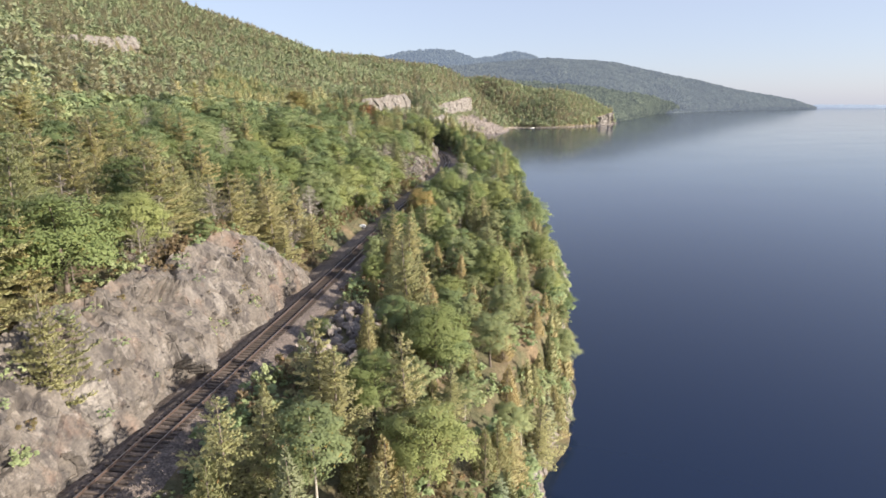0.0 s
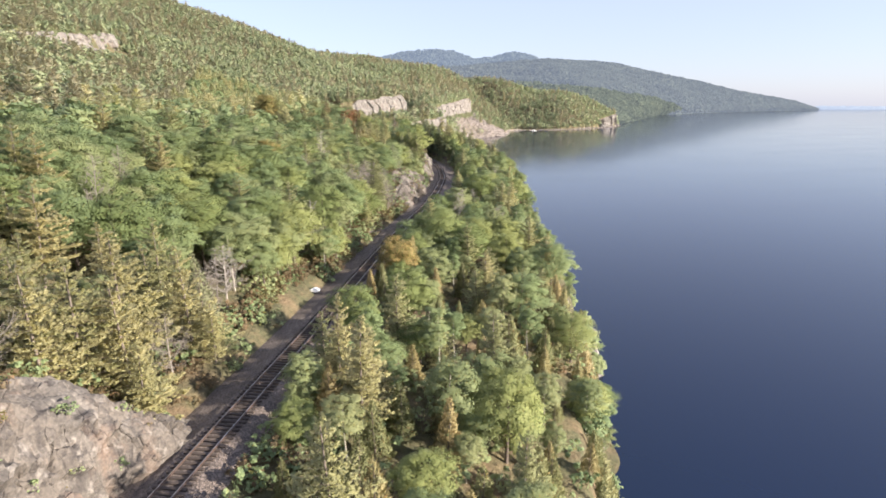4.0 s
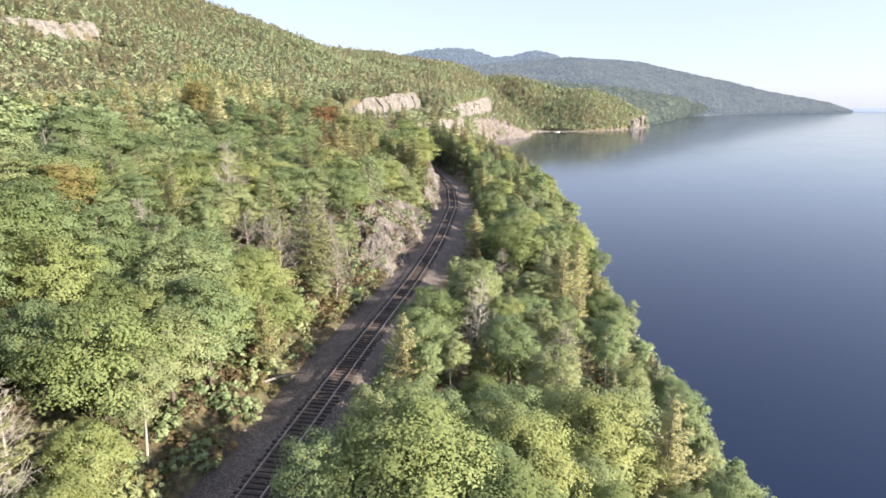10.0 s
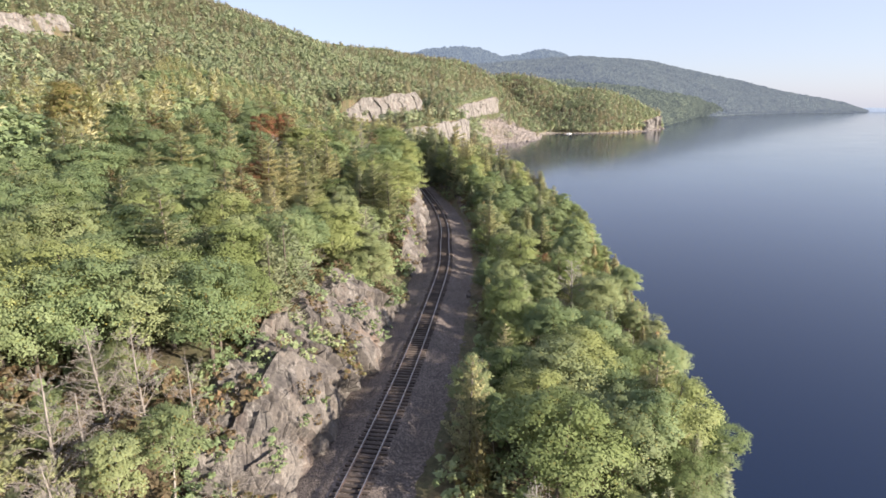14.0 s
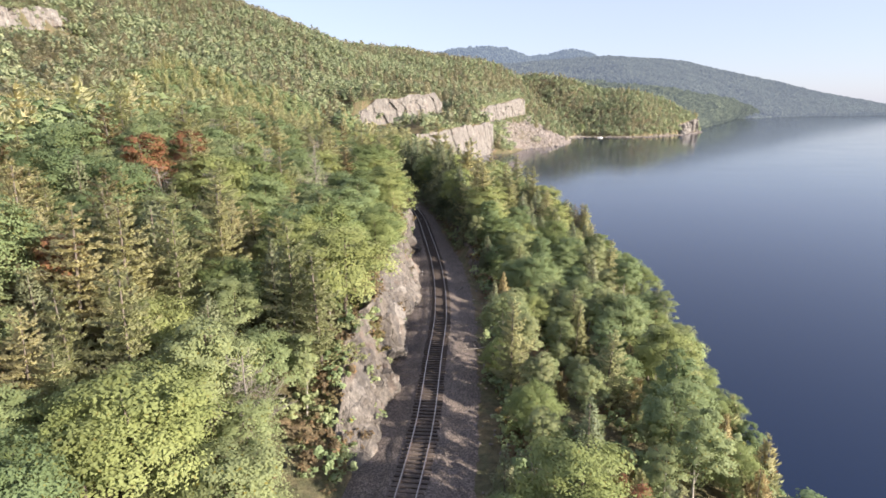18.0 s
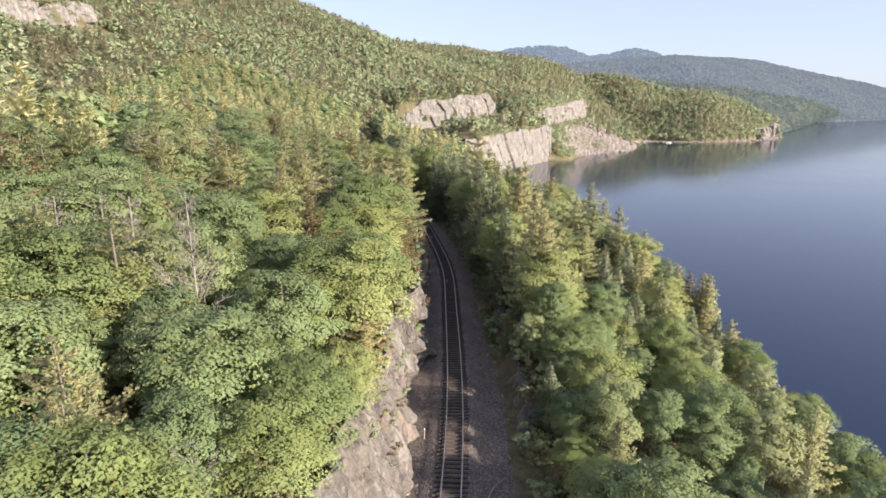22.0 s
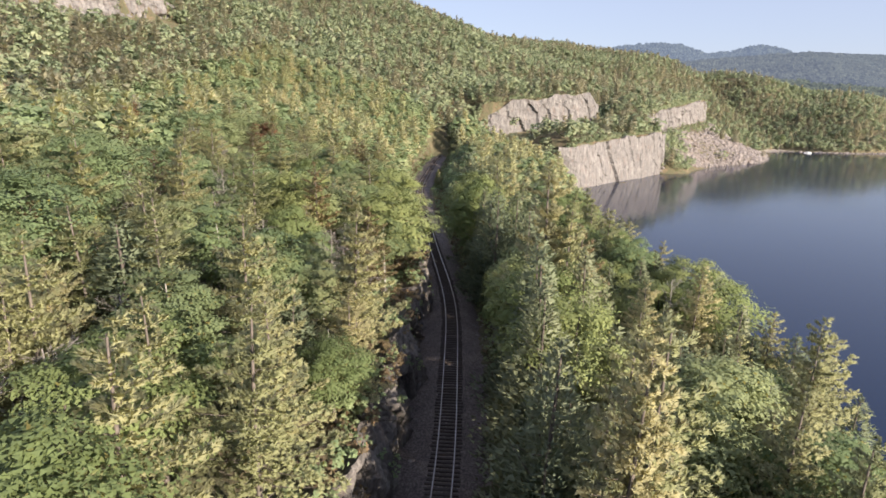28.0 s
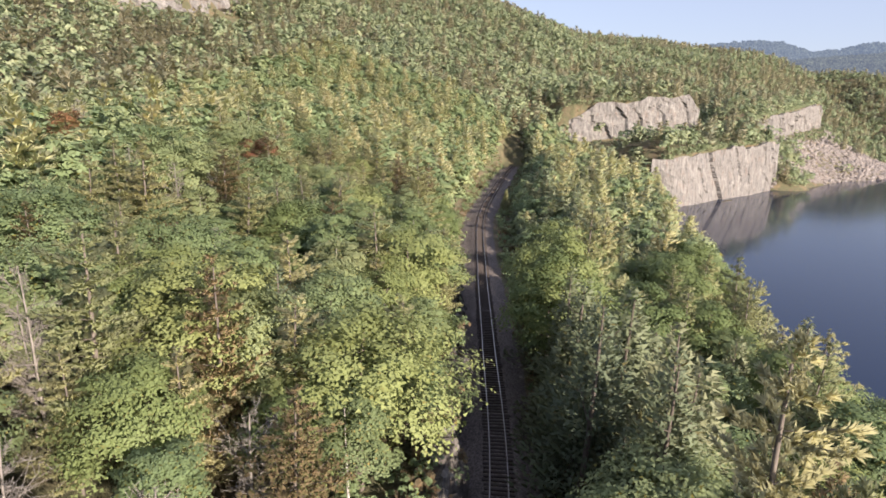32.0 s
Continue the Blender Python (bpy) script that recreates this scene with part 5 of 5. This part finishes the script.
# lake side
for y0 in np.arange(26, 640, 3.5):
    w = float(shore_x(y0) - track_x(y0))
    for v0 in np.arange(3, w - 0.5, 3.5):
        x, y = float(track_x(y0)) + v0 + g.uniform(-1.5, 1.5), y0 + g.uniform(-1.5, 1.5)
        v = x - float(track_x(y))
        if clear(x, y, -v) or np.hypot(taken[:, 0] - x, taken[:, 1] - y).min() < 2.4 or x > float(shore_x(y)) - 0.2:
            continue
        key = free_kind(choose(share(x, y, -1)))
        rim = (float(shore_x(y)) - x) < 6
        high = g.uniform(0.55, 1.1) * TALL[key] * (0.9 + 0.45 * float(ease(300, 350, y))) * (0.8 if rim else 1.0) * (0.88 if v < 7 and y < 330 else 1.3 if y > 305 and v < 13 else 1.0)
        if 425 < y < 600 and v < 18:
            high = min(high, 0.55 * v)
        if y < 440 and made[key] < LIMIT[key]:
            plant(key, x, y, high, g, None, 1.2 if rim else g.uniform(0.85, 1.02) if v < 10 else g.uniform(0.95, 1.22))
        else:
            (NEARROWS if y < 500 else MIDROWS)[LIKE.get(key, key)].append((x, y, float(height(x, y)), high))
# close cedars down the bluff
for y0 in np.arange(30, 470, 1.9):
    for d in (0.0, 1.7, 3.4):
        y = y0 + g.uniform(-0.9, 0.9)
        x = float(shore_x(y)) + 0.9 - d + g.uniform(-0.7, 0.7)
        z = float(height(x, y))
        if z > 0.6 and not 127 < y < 141 and g.random() < 0.85:
            NEARROWS[g.choice(["cedar", "broad", "spruce"], p=[0.66, 0.22, 0.12])].append((x, y, z - 0.3, g.uniform(3.2, 6.0)))
# hillside, the nearest first
cells = [(u0, y0) for u0 in np.arange(5, 134, 4.0) for y0 in np.arange(24, 620, 4.0)]
for u0, y0 in cells:
    x, y = float(track_x(y0)) - u0 + g.uniform(-1.8, 1.8), y0 + g.uniform(-1.8, 1.8)
    u = float(track_x(y)) - x
    if clear(x, y, u) or np.hypot(taken[:, 0] - x, taken[:, 1] - y).min() < 2.6 or (u > 46 and g.random() < 0.2):
        continue
    key = choose(share(x, y, 1))
    if u < 52 and y < 450:
        key = free_kind(key)
    high = g.uniform(0.65, 1.12) * TALL[key] * (1 + 0.2 * float(ease(255, 290, y))) * (0.72 if u < 8 else 1.0)
    if u < 52 and y < 450 and made[key] < LIMIT[key]:
        plant(key, x, y, high, g, None, g.uniform(0.95, 1.28) if LIKE.get(key, key) == "broad" else g.uniform(1.05, 1.42))
    else:
        (NEARROWS if u < 56 and y < 460 else MIDROWS if u < 122 or y < 200 else FARROWS)[LIKE.get(key, key)].append((x, y, float(height(x, y)), high))
# the hill and the far shore
for y0 in np.concatenate([np.arange(150, 620, 7.5), np.arange(620, 1000, 7.0), np.arange(1000, 1420, 8.5)]):
    w = 620 if y0 > 600 else 520
    start = 130 if y0 < 620 else -5
    base = float(track_x(y0)) if y0 < 620 else float(shore_x(y0))
    xs = base - np.arange(start, w, 6.6) + g.uniform(-2.6, 2.6, len(np.arange(start, w, 6.6)))
    ys = y0 + g.uniform(-2.6, 2.6, len(xs))
    zs = height(xs, ys)
    bare, low = np.zeros(len(xs), bool), np.zeros(len(xs), bool)
    for (ax, ay), (bx, by), f0, f1, t0, t1 in SCARPS:
        n = math.hypot(bx - ax, by - ay)
        t = ((xs - ax) * (bx - ax) + (ys - ay) * (by - ay)) / n**2
        back = (-(xs - ax) * (by - ay) + (ys - ay) * (bx - ax)) / n
        front = (t > 0.03) & (t < 0.97) & (back > (-26 if f0 == 28 else -46 if f0 > 80 else -15 if f0 > 5 else -4)) & (back < 0.8)
        bare |= front
        low |= front & (back < -2.5) & (f0 > 5)
    talus = (ys > 768) & (ys < 1044) & (xs > -24 + (ys - 765) / 283 * 59 - 2)
    bare |= talus & (value_noise(xs / 22, ys / 22, 61) < 0.78)
    bare |= zs < 1.0
    for x, y, z, no, brush in zip(xs, ys, zs, bare, low):
        if brush and z > 1.0:
            for _ in range(2):
                bx, by = x + g.uniform(-3, 3), y + g.uniform(-3, 3)
                FARROWS["broad"].append((bx, by, float(height(bx, by)) - 0.3, g.uniform(2.2, 4.2)))
        if no:
            continue
        wave = float(value_noise(x / 60, y / 60, 52))
        key = choose(dict(broad=0.62 - 0.3 * wave, pine=0.26 + 0.22 * wave, spruce=0.12))
        FARROWS[key].append((x, y, z, g.uniform(0.75, 1.2) * {"broad": 10.5, "pine": 12.5, "spruce": 11.5}[key]))
# the wood goes on behind the start
for y0 in np.arange(-60, 24, 5.5):
    for u0 in np.concatenate([np.arange(7, 134, 5.5), -np.arange(9, 24, 5.0)]):
        x, y = float(track_x(y0)) - u0 + g.uniform(-2, 2), y0 + g.uniform(-2, 2)
        if x < float(shore_x(y)) - 2:
            (MIDROWS if y > 0 and u0 < 60 else FARROWS)[g.choice(["broad", "pine"], p=[0.6, 0.4])].append((x, y, float(height(x, y)), g.uniform(6, 9)))
# brush and small trees along the tops and round the ends of the cliffs
for (ax, ay), (bx, by), f0, f1, t0, t1 in SCARPS:
    n = math.hypot(bx - ax, by - ay)
    for t in np.arange(0.0, 1.0, 2.2 / n):
        for back in (1.4, 4.0):
            k, b = t + g.uniform(-1, 1) / n, back + g.uniform(-0.3, 1.0)
            x, y = ax + (bx - ax) * k - (by - ay) / n * b, ay + (by - ay) * k + (bx - ax) / n * b
            FARROWS["broad"].append((x, y, float(height(x, y)) - 0.3, g.uniform(1.8, 5.0)))
    for t in np.concatenate([np.arange(-0.14, 0.03, 2.5 / n), np.arange(0.97, 1.12, 2.5 / n)]):
        for back in np.arange(-14 if f0 > 5 else -2, 6, 3.2):
            k, b = t + g.uniform(-1, 1) / n, back + g.uniform(-1.2, 1.2)
            x, y = ax + (bx - ax) * k - (by - ay) / n * b, ay + (by - ay) * k + (bx - ax) / n * b
            z = float(height(x, y))
            if z > 0.5:
                FARROWS["broad"].append((x, y, z - 0.3, g.uniform(3.5, 7.0)))
# shrubs in the cracks of the cliffs
for n, many in ((0, 14), (1, 10), (2, 24), (3, 110)):
    (ax, ay), (bx, by), f0, f1, t0, t1 = SCARPS[n]
    long = math.hypot(bx - ax, by - ay)
    for _ in range(many):
        c, up = g.random(), g.random()
        low, top = f0 + (f1 - f0) * c, t0 + (t1 - t0) * c
        out = g.uniform(-0.5, 1.6) - (1.6 * up if n != 3 else 0.6 * up)
        FARROWS["broad"].append((ax + (bx - ax) * c + (by - ay) / long * out, ay + (by - ay) * c - (bx - ax) / long * out, low + (top - low) * up - 1.2, g.uniform(1.6, 3.4) * (1.5 if n == 3 else 1.0)))
for _ in range(130):
    x, y = g.uniform(-16, 16), g.uniform(762, 804)
    z = float(height(x, y))
    if 0.5 < z < 24:
        FARROWS["broad"].append((x, y, z - 0.3, g.uniform(3.0, 7.5)))
# trees down to the water round the cove and the headland
for y0 in np.arange(1030, 1295, 3.0):
    for d in (1.5, 5.0, 9.0):
        y = y0 + g.uniform(-1.5, 1.5)
        x = float(shore_x(y)) - d + g.uniform(-1.5, 1.5)
        z = float(height(x, y))
        if z > 0.4 and (d > 2 or g.random() < 0.6) and not (1190 < y < 1274 and d < 7):
            key = g.choice(["broad", "cedar", "spruce"], p=[0.6, 0.25, 0.15])
            FARROWS[key].append((x, y, z, g.uniform(5, 10)))
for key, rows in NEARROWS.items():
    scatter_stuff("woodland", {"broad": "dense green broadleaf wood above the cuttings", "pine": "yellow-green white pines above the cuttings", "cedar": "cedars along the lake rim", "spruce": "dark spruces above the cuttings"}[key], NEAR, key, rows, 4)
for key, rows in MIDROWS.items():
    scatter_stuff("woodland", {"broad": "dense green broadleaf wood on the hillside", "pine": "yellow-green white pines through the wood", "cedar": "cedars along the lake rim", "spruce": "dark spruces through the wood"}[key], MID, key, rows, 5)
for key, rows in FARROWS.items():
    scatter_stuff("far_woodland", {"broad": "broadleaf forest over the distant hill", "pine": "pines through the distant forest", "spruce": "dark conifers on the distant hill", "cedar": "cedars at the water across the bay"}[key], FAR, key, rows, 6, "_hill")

# undergrowth: low shrubs at the wood's edges
BUSH = [broad_crown(400 + k, 1.8, 2.4, 190, 0.17, 0.05, 8) for k in range(3)]
bushes = collections.defaultdict(list)
for _ in range(2900):
    y = g.uniform(26, 600)
    if g.random() < 0.5:
        x = float(track_x(y)) + (3.6 if y < 160 else 6.6 if y < 305 else 5.0) + abs(g.normal(0, 3.0))
    else:
        x = float(track_x(y)) - 4.6 - abs(g.normal(0, 6.0))
    u = float(track_x(y)) - x
    if 55 < y < 72 and 0 < -u < 10 or 106 < y < 120 and 0 < u < 6.5:
        continue
    if u > 0 and any(float(cut_height(y, c)) > 2.2 and u < c[2] + c[3] + 0.3 for c in CUTS) and g.random() < 0.93:
        continue
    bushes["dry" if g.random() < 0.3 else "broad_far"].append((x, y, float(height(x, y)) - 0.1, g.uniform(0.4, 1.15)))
for _ in range(900):
    y = g.uniform(26, 440)
    x = float(track_x(y)) + 6 + g.random() * float(shore_x(y) - track_x(y) - 8)
    if not (54 < y < 73 and x - float(track_x(y)) < 10.5) and not (127 < y < 141 and x > float(shore_x(y)) - 5):
        bushes["dry" if g.random() < 0.2 else "broad_far"].append((x, y, float(height(x, y)) - 0.1, g.uniform(0.7, 1.5)))
for _ in range(70):
    y = g.uniform(235, 268)
    x = float(track_x(y)) - g.uniform(5.4, 8.5)
    bushes["dry" if g.random() < 0.45 else "broad_far"].append((x, y, float(height(x, y)) + 0.3, g.uniform(0.6, 1.3)))
for _ in range(420):
    y = g.uniform(86, 184)
    x = float(track_x(y)) - g.uniform(4.8 if y > 121 else 7.0, 10)
    bushes["dry" if g.random() < 0.6 else "broad_far"].append((x, y, float(height(x, y)) - 0.1, g.uniform(0.35, 0.9)))
for _ in range(300):
    y = g.uniform(150, 192)
    x = float(track_x(y)) - g.uniform(6.5, 24)
    bushes["dry" if g.random() < 0.65 else "broad_far"].append((x, y, float(height(x, y)) - 0.1, g.uniform(0.6, 1.5)))
for rim in RIMS:
    for x, y, z in rim[::2]:
        if g.random() < 0.75:
            bushes["dry" if g.random() < 0.5 else "broad_far"].append((x - g.uniform(-0.3, 1.6), y, z - 0.35, g.uniform(0.35, 1.0)))
for face in LEDGES:
    for x, y, z in face:
        bushes["dry" if g.random() < 0.35 else "broad_far"].append((x, y, z - 0.15, g.uniform(0.2, 0.6) * (1.6 if 184 < y < 229 else 1.0)))
for mat, rows in bushes.items():
    parts = []
    for x, y, z, s in rows:
        v, f, o = BUSH[g.integers(3)]
        parts.append((turned(v, g.uniform(0, 6.28), 0.0, (s, s, s * g.uniform(0.7, 1.2)), (x, y, z)), f))
    tagged(new("undergrowth", mesh_np("undergrowth", *joined(parts), M[mat])), "brown dry brush under the trees" if mat == "dry" else "low green shrubs along the wood's edge", "shrubs", kind="stuff")

# ---- far distance ----


def far_hill(name, label, shore, ridge, mat, behind=900):
    """A far hill: from the waterline over a wooded face to its ridge and down behind."""
    n = 130
    s = np.linspace(0, 1, n)
    sh, ri = np.array(shore, float), np.array(ridge, float)
    line = lambda p: np.stack([np.interp(s, np.linspace(0, 1, len(p)), p[:, i]) for i in range(p.shape[1])], -1)
    a, b = line(sh), line(ri)
    ts = np.linspace(0, 1, 18)
    rows = []
    for t in ts:
        x = a[:, 0] + (b[:, 0] - a[:, 0]) * t
        y = a[:, 1] + (b[:, 1] - a[:, 1]) * t
        z = -3 + (b[:, 2] + 3) * (t ** 0.8)
        z = z + (0.05 * b[:, 2] + 6) * value_noise(x / 170, y / 170, 71) * t * (1.2 - t) + 3.5 * value_noise(x / 22, y / 22, 72) * t
        rows.append(np.stack([x, y, z], -1))
    back = rows[-1].copy()
    back[:, 1] += behind
    back[:, 2] = -3
    rows.append(back)
    v = np.stack(rows)
    tagged(new(name, mesh_np(name, v.reshape(-1, 3), grid_faces(*v.shape[:2]), M[mat], True)), label, "hills", kind="structure")
    return v[:-1]


def hill_trees(name, label, grid, count, tall, mat, seed):
    """The wood on a far hill: one small rough crown of eight faces for each tree."""
    g = np.random.default_rng(seed)
    rows, cols = grid.shape[:2]
    i, j = g.uniform(0, rows - 1.001, count), g.uniform(0, cols - 1.001, count)
    a, b = i.astype(int), j.astype(int)
    u, w = (i - a)[:, None], (j - b)[:, None]
    at = (grid[a, b] * (1 - u) + grid[a + 1, b] * u) * (1 - w) + (grid[a, b + 1] * (1 - u) + grid[a + 1, b + 1] * u) * w
    at = at[at[:, 2] > 1.0]
    n = len(at)
    h, r = tall * g.uniform(0.4, 0.75, n), tall * g.uniform(0.38, 0.6, n)
    turn = g.uniform(0, 6.28, n)
    ring = [np.stack([r * np.cos(turn + k * 1.5708), r * np.sin(turn + k * 1.5708), h * g.uniform(0.35, 0.75, n)], -1) for k in range(4)]
    v = np.stack([np.stack([0 * h, 0 * h, -0.2 * h], -1), *ring, np.stack([g.normal(0, 0.8, n), g.normal(0, 0.8, n), h], -1)], 1) + at[:, None]
    f = np.array([(5, 1, 2), (5, 2, 3), (5, 3, 4), (5, 4, 1), (0, 2, 1), (0, 3, 2), (0, 4, 3), (0, 1, 4)])
    tagged(new(name, mesh_np(name, v.reshape(-1, 3), (f[None] + (np.arange(n) * 6)[:, None, None]).reshape(-1, 3), M[mat])), label, "woodland", kind="stuff")



# second triple of each: bluish emission that stands in for haze
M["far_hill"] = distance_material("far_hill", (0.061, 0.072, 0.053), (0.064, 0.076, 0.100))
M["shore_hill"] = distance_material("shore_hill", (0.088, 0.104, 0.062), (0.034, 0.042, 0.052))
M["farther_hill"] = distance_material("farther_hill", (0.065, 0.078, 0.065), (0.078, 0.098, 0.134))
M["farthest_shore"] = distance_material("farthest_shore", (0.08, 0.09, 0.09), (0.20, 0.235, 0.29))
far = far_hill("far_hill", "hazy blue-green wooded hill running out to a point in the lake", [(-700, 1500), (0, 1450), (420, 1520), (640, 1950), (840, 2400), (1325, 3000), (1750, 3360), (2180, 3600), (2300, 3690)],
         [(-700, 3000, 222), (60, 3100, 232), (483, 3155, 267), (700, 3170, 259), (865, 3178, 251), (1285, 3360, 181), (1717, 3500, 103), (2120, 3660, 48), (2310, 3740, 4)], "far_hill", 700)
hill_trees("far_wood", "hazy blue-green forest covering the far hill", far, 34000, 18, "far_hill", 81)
farther = far_hill("farther_hill", "hazy pale blue rounded hills behind the lake shore", [(-900, 3000), (-200, 3000), (400, 3000), (1000, 3300)],
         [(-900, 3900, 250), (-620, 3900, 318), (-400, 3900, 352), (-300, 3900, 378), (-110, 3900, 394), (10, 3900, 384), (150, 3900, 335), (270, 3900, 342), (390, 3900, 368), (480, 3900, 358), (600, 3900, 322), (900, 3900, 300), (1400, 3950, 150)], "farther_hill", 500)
hill_trees("far_wood", "hazy pale blue forest on the rounded far hills", farther, 9000, 19, "farther_hill", 82)
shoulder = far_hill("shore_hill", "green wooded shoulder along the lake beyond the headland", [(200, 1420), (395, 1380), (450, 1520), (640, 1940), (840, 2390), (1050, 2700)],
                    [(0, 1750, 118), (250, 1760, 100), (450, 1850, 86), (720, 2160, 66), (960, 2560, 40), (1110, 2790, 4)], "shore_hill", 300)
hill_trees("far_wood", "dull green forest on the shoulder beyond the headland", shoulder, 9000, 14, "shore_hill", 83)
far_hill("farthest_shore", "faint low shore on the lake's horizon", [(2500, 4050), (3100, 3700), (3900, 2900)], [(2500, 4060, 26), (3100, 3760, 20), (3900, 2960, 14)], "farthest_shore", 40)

# ---- the little beach across the bay ----
g = np.random.default_rng(500)
M["sand"] = gravel_material("beach_gravel", (0.20, 0.18, 0.16), (0.30, 0.28, 0.25), (0.40, 0.37, 0.33))
M["hull"] = plain("white_hull_paint", (0.78, 0.79, 0.80), 0.3, 0.0, 0.05)
M["dark_glass"] = plain("dark_windscreen", (0.03, 0.04, 0.05), 0.1, 0.0, 0.1)
M["canvas"] = plain("blue_canvas", (0.10, 0.14, 0.22), 0.8, 0.0, 0.1)
ys, ks = np.linspace(1046, 1074, 14), np.linspace(0, 1, 6)
BY, BK = np.meshgrid(ys, ks, indexing="ij")
BX = shore_x(BY) + 3 - 14 * BK + 1.2 * value_noise(BY / 5, BK * 2, 3)
beach = tagged(new("beach", mesh_np("beach", np.stack([BX, BY, -0.25 + 1.8 * BK + height(BX, BY).clip(0, 2) * BK], -1).reshape(-1, 3), grid_faces(*BX.shape)[:, ::-1], M["sand"], True)), "small pale gravel beach at the head of the cove", "beach", kind="structure")


def boat(x, y, turn):
    """A moored cabin boat: lofted hull, deck, cabin and windscreen."""
    root = tagged(new("motor_boat"), "white moored motor boat with a small cabin", "boat")
    root.matrix_basis = pose(x, y, 0.0, 0, 0, turn)
    L, s = 8.0, np.linspace(-1, 1, 14)
    half = 1.25 * np.clip(1 - np.maximum(s, 0) ** 2.6, 0, 1) ** 0.7 * (0.9 + 0.1 * np.minimum(s + 1, 1))
    ring = []
    for i, t in enumerate(s):
        w, sheer = half[i], 0.85 + 0.35 * max(t, 0) ** 2
        ring.append([(t * L / 2, -w, sheer), (t * L / 2, -w * 0.86, 0.25), (t * L / 2, -w * 0.4, -0.3), (t * L / 2, 0, -0.42 + 0.2 * max(t, 0)), (t * L / 2, w * 0.4, -0.3), (t * L / 2, w * 0.86, 0.25), (t * L / 2, w, sheer)])
    r = np.array(ring)
    under("hull", mesh_np("hull", r.reshape(-1, 3), grid_faces(*r.shape[:2]), M["hull"], True), root)
    deck = np.stack([r[:, 0] - (0, 0, 0.06), r[:, 6] - (0, 0, 0.06)], 1)
    under("deck", mesh_np("deck", deck.reshape(-1, 3), grid_faces(len(s), 2), M["hull"]), root)
    for name, size, at, mat in (("cabin", (2.4, 1.7, 0.75), (0.9, 0, 0.85), "hull"), ("windscreen", (0.25, 1.6, 0.55), (-0.35, 0, 1.25), "dark_glass"), ("canopy", (1.9, 1.8, 0.12), (-1.3, 0, 2.0), "canvas"), ("outboard", (0.5, 0.45, 0.9), (-4.1, 0, 0.3), "dark_glass")):
        ob = under(name, bm_mesh(name, box(*size, 0.06), M[mat]), root)
        ob.location = at
    for px in (-2.1, -0.5):
        for py in (-0.8, 0.8):
            ob = under("canopy_post", mesh_np("canopy_post", *tube([(px, py, 0.8), (px, py, 2.02)], [0.025, 0.025]), M["railtop"]), root)


boat(146, 1060, 8)
plant("birch", 119, 1071, 22.0, g, None, 1.3)

# ---- trackside things ----
block = tagged(new("stone_block", boulder_mesh("stone_block", 91, M["hull"], 2)), "whitish squared stone block beside the track", "stone block")
block.matrix_basis = Matrix.LocRotScale((-19.6, 117.2, float(height(-19.6, 117.2)) + 0.4), Euler((0.1, 0.05, 0.5)), (1.5, 1.2, 1.2))


def fallen_log(x, y, turn, long, r, tilt=0.0, mat="grey_wood"):
    """A fallen bare trunk with the stubs of its limbs."""
    root = tagged(new("fallen_log"), "bleached fallen trunk lying beside the railway", "log", "fallen logs")
    root.matrix_basis = pose(x, y, float(height(x, y)) + r + 0.1, 0, tilt, turn)
    t = np.linspace(0, 1, 7)
    under("trunk", mesh_np("trunk", *tube(np.stack([t * long, 0.15 * np.sin(3 * t), 0.06 * np.sin(5 * t)], -1), r * (1 - 0.6 * t), 7), M[mat], True), root)
    for k in range(4):
        a, s = k * 1.9 + x, 0.35 + 0.15 * k
        under("limb_stub", mesh_np("limb_stub", *tube([(s * long, 0, 0), (s * long + 0.35, 0.6 * math.cos(a), abs(0.6 * math.sin(a)))], [r * 0.4, 0.01], 4), M[mat]), root)


for row in ((-17.2, 150.5, 40, 4.5, 0.14), (-14.6, 157, 70, 3.0, 0.1), (-19.4, 139, 25, 3.4, 0.09), (-11.6, 176, 75, 3.2, 0.09), (-2.6, 172, 96, 2.6, 0.08), (2.2, 262, 200, 3.6, 0.1), (-3.2, 282, 70, 3.0, 0.09), (-21.0, 368, 20, 3.4, 0.1), (-18.5, 372, 130, 4.2, 0.12, -18), (-25.5, 108, 60, 3.2, 0.1)):
    fallen_log(*row)


def line_stake(x, y):
    """A short pale marker stake with its cap and collar."""
    root = tagged(new("marker_stake"), "short pale marker stake standing beside the track", "stake", "marker stakes")
    root.location = (x, y, float(height(x, y)) - 0.1)
    under("post", mesh_np("post", *tube([(0, 0, 0), (0.02, 0, 1.5)], [0.045, 0.04]), M["white_wood"]), root)
    under("cap", mesh_np("cap", *tube([(0.02, 0, 1.5), (0.02, 0, 1.56), (0.02, 0, 1.57)], [0.06, 0.06, 0.005]), M["hull"]), root)


for x, y in ((-3.4, 171.5), (-9.6, 288.5), (-15.8, 331.0)):
    line_stake(x, y)
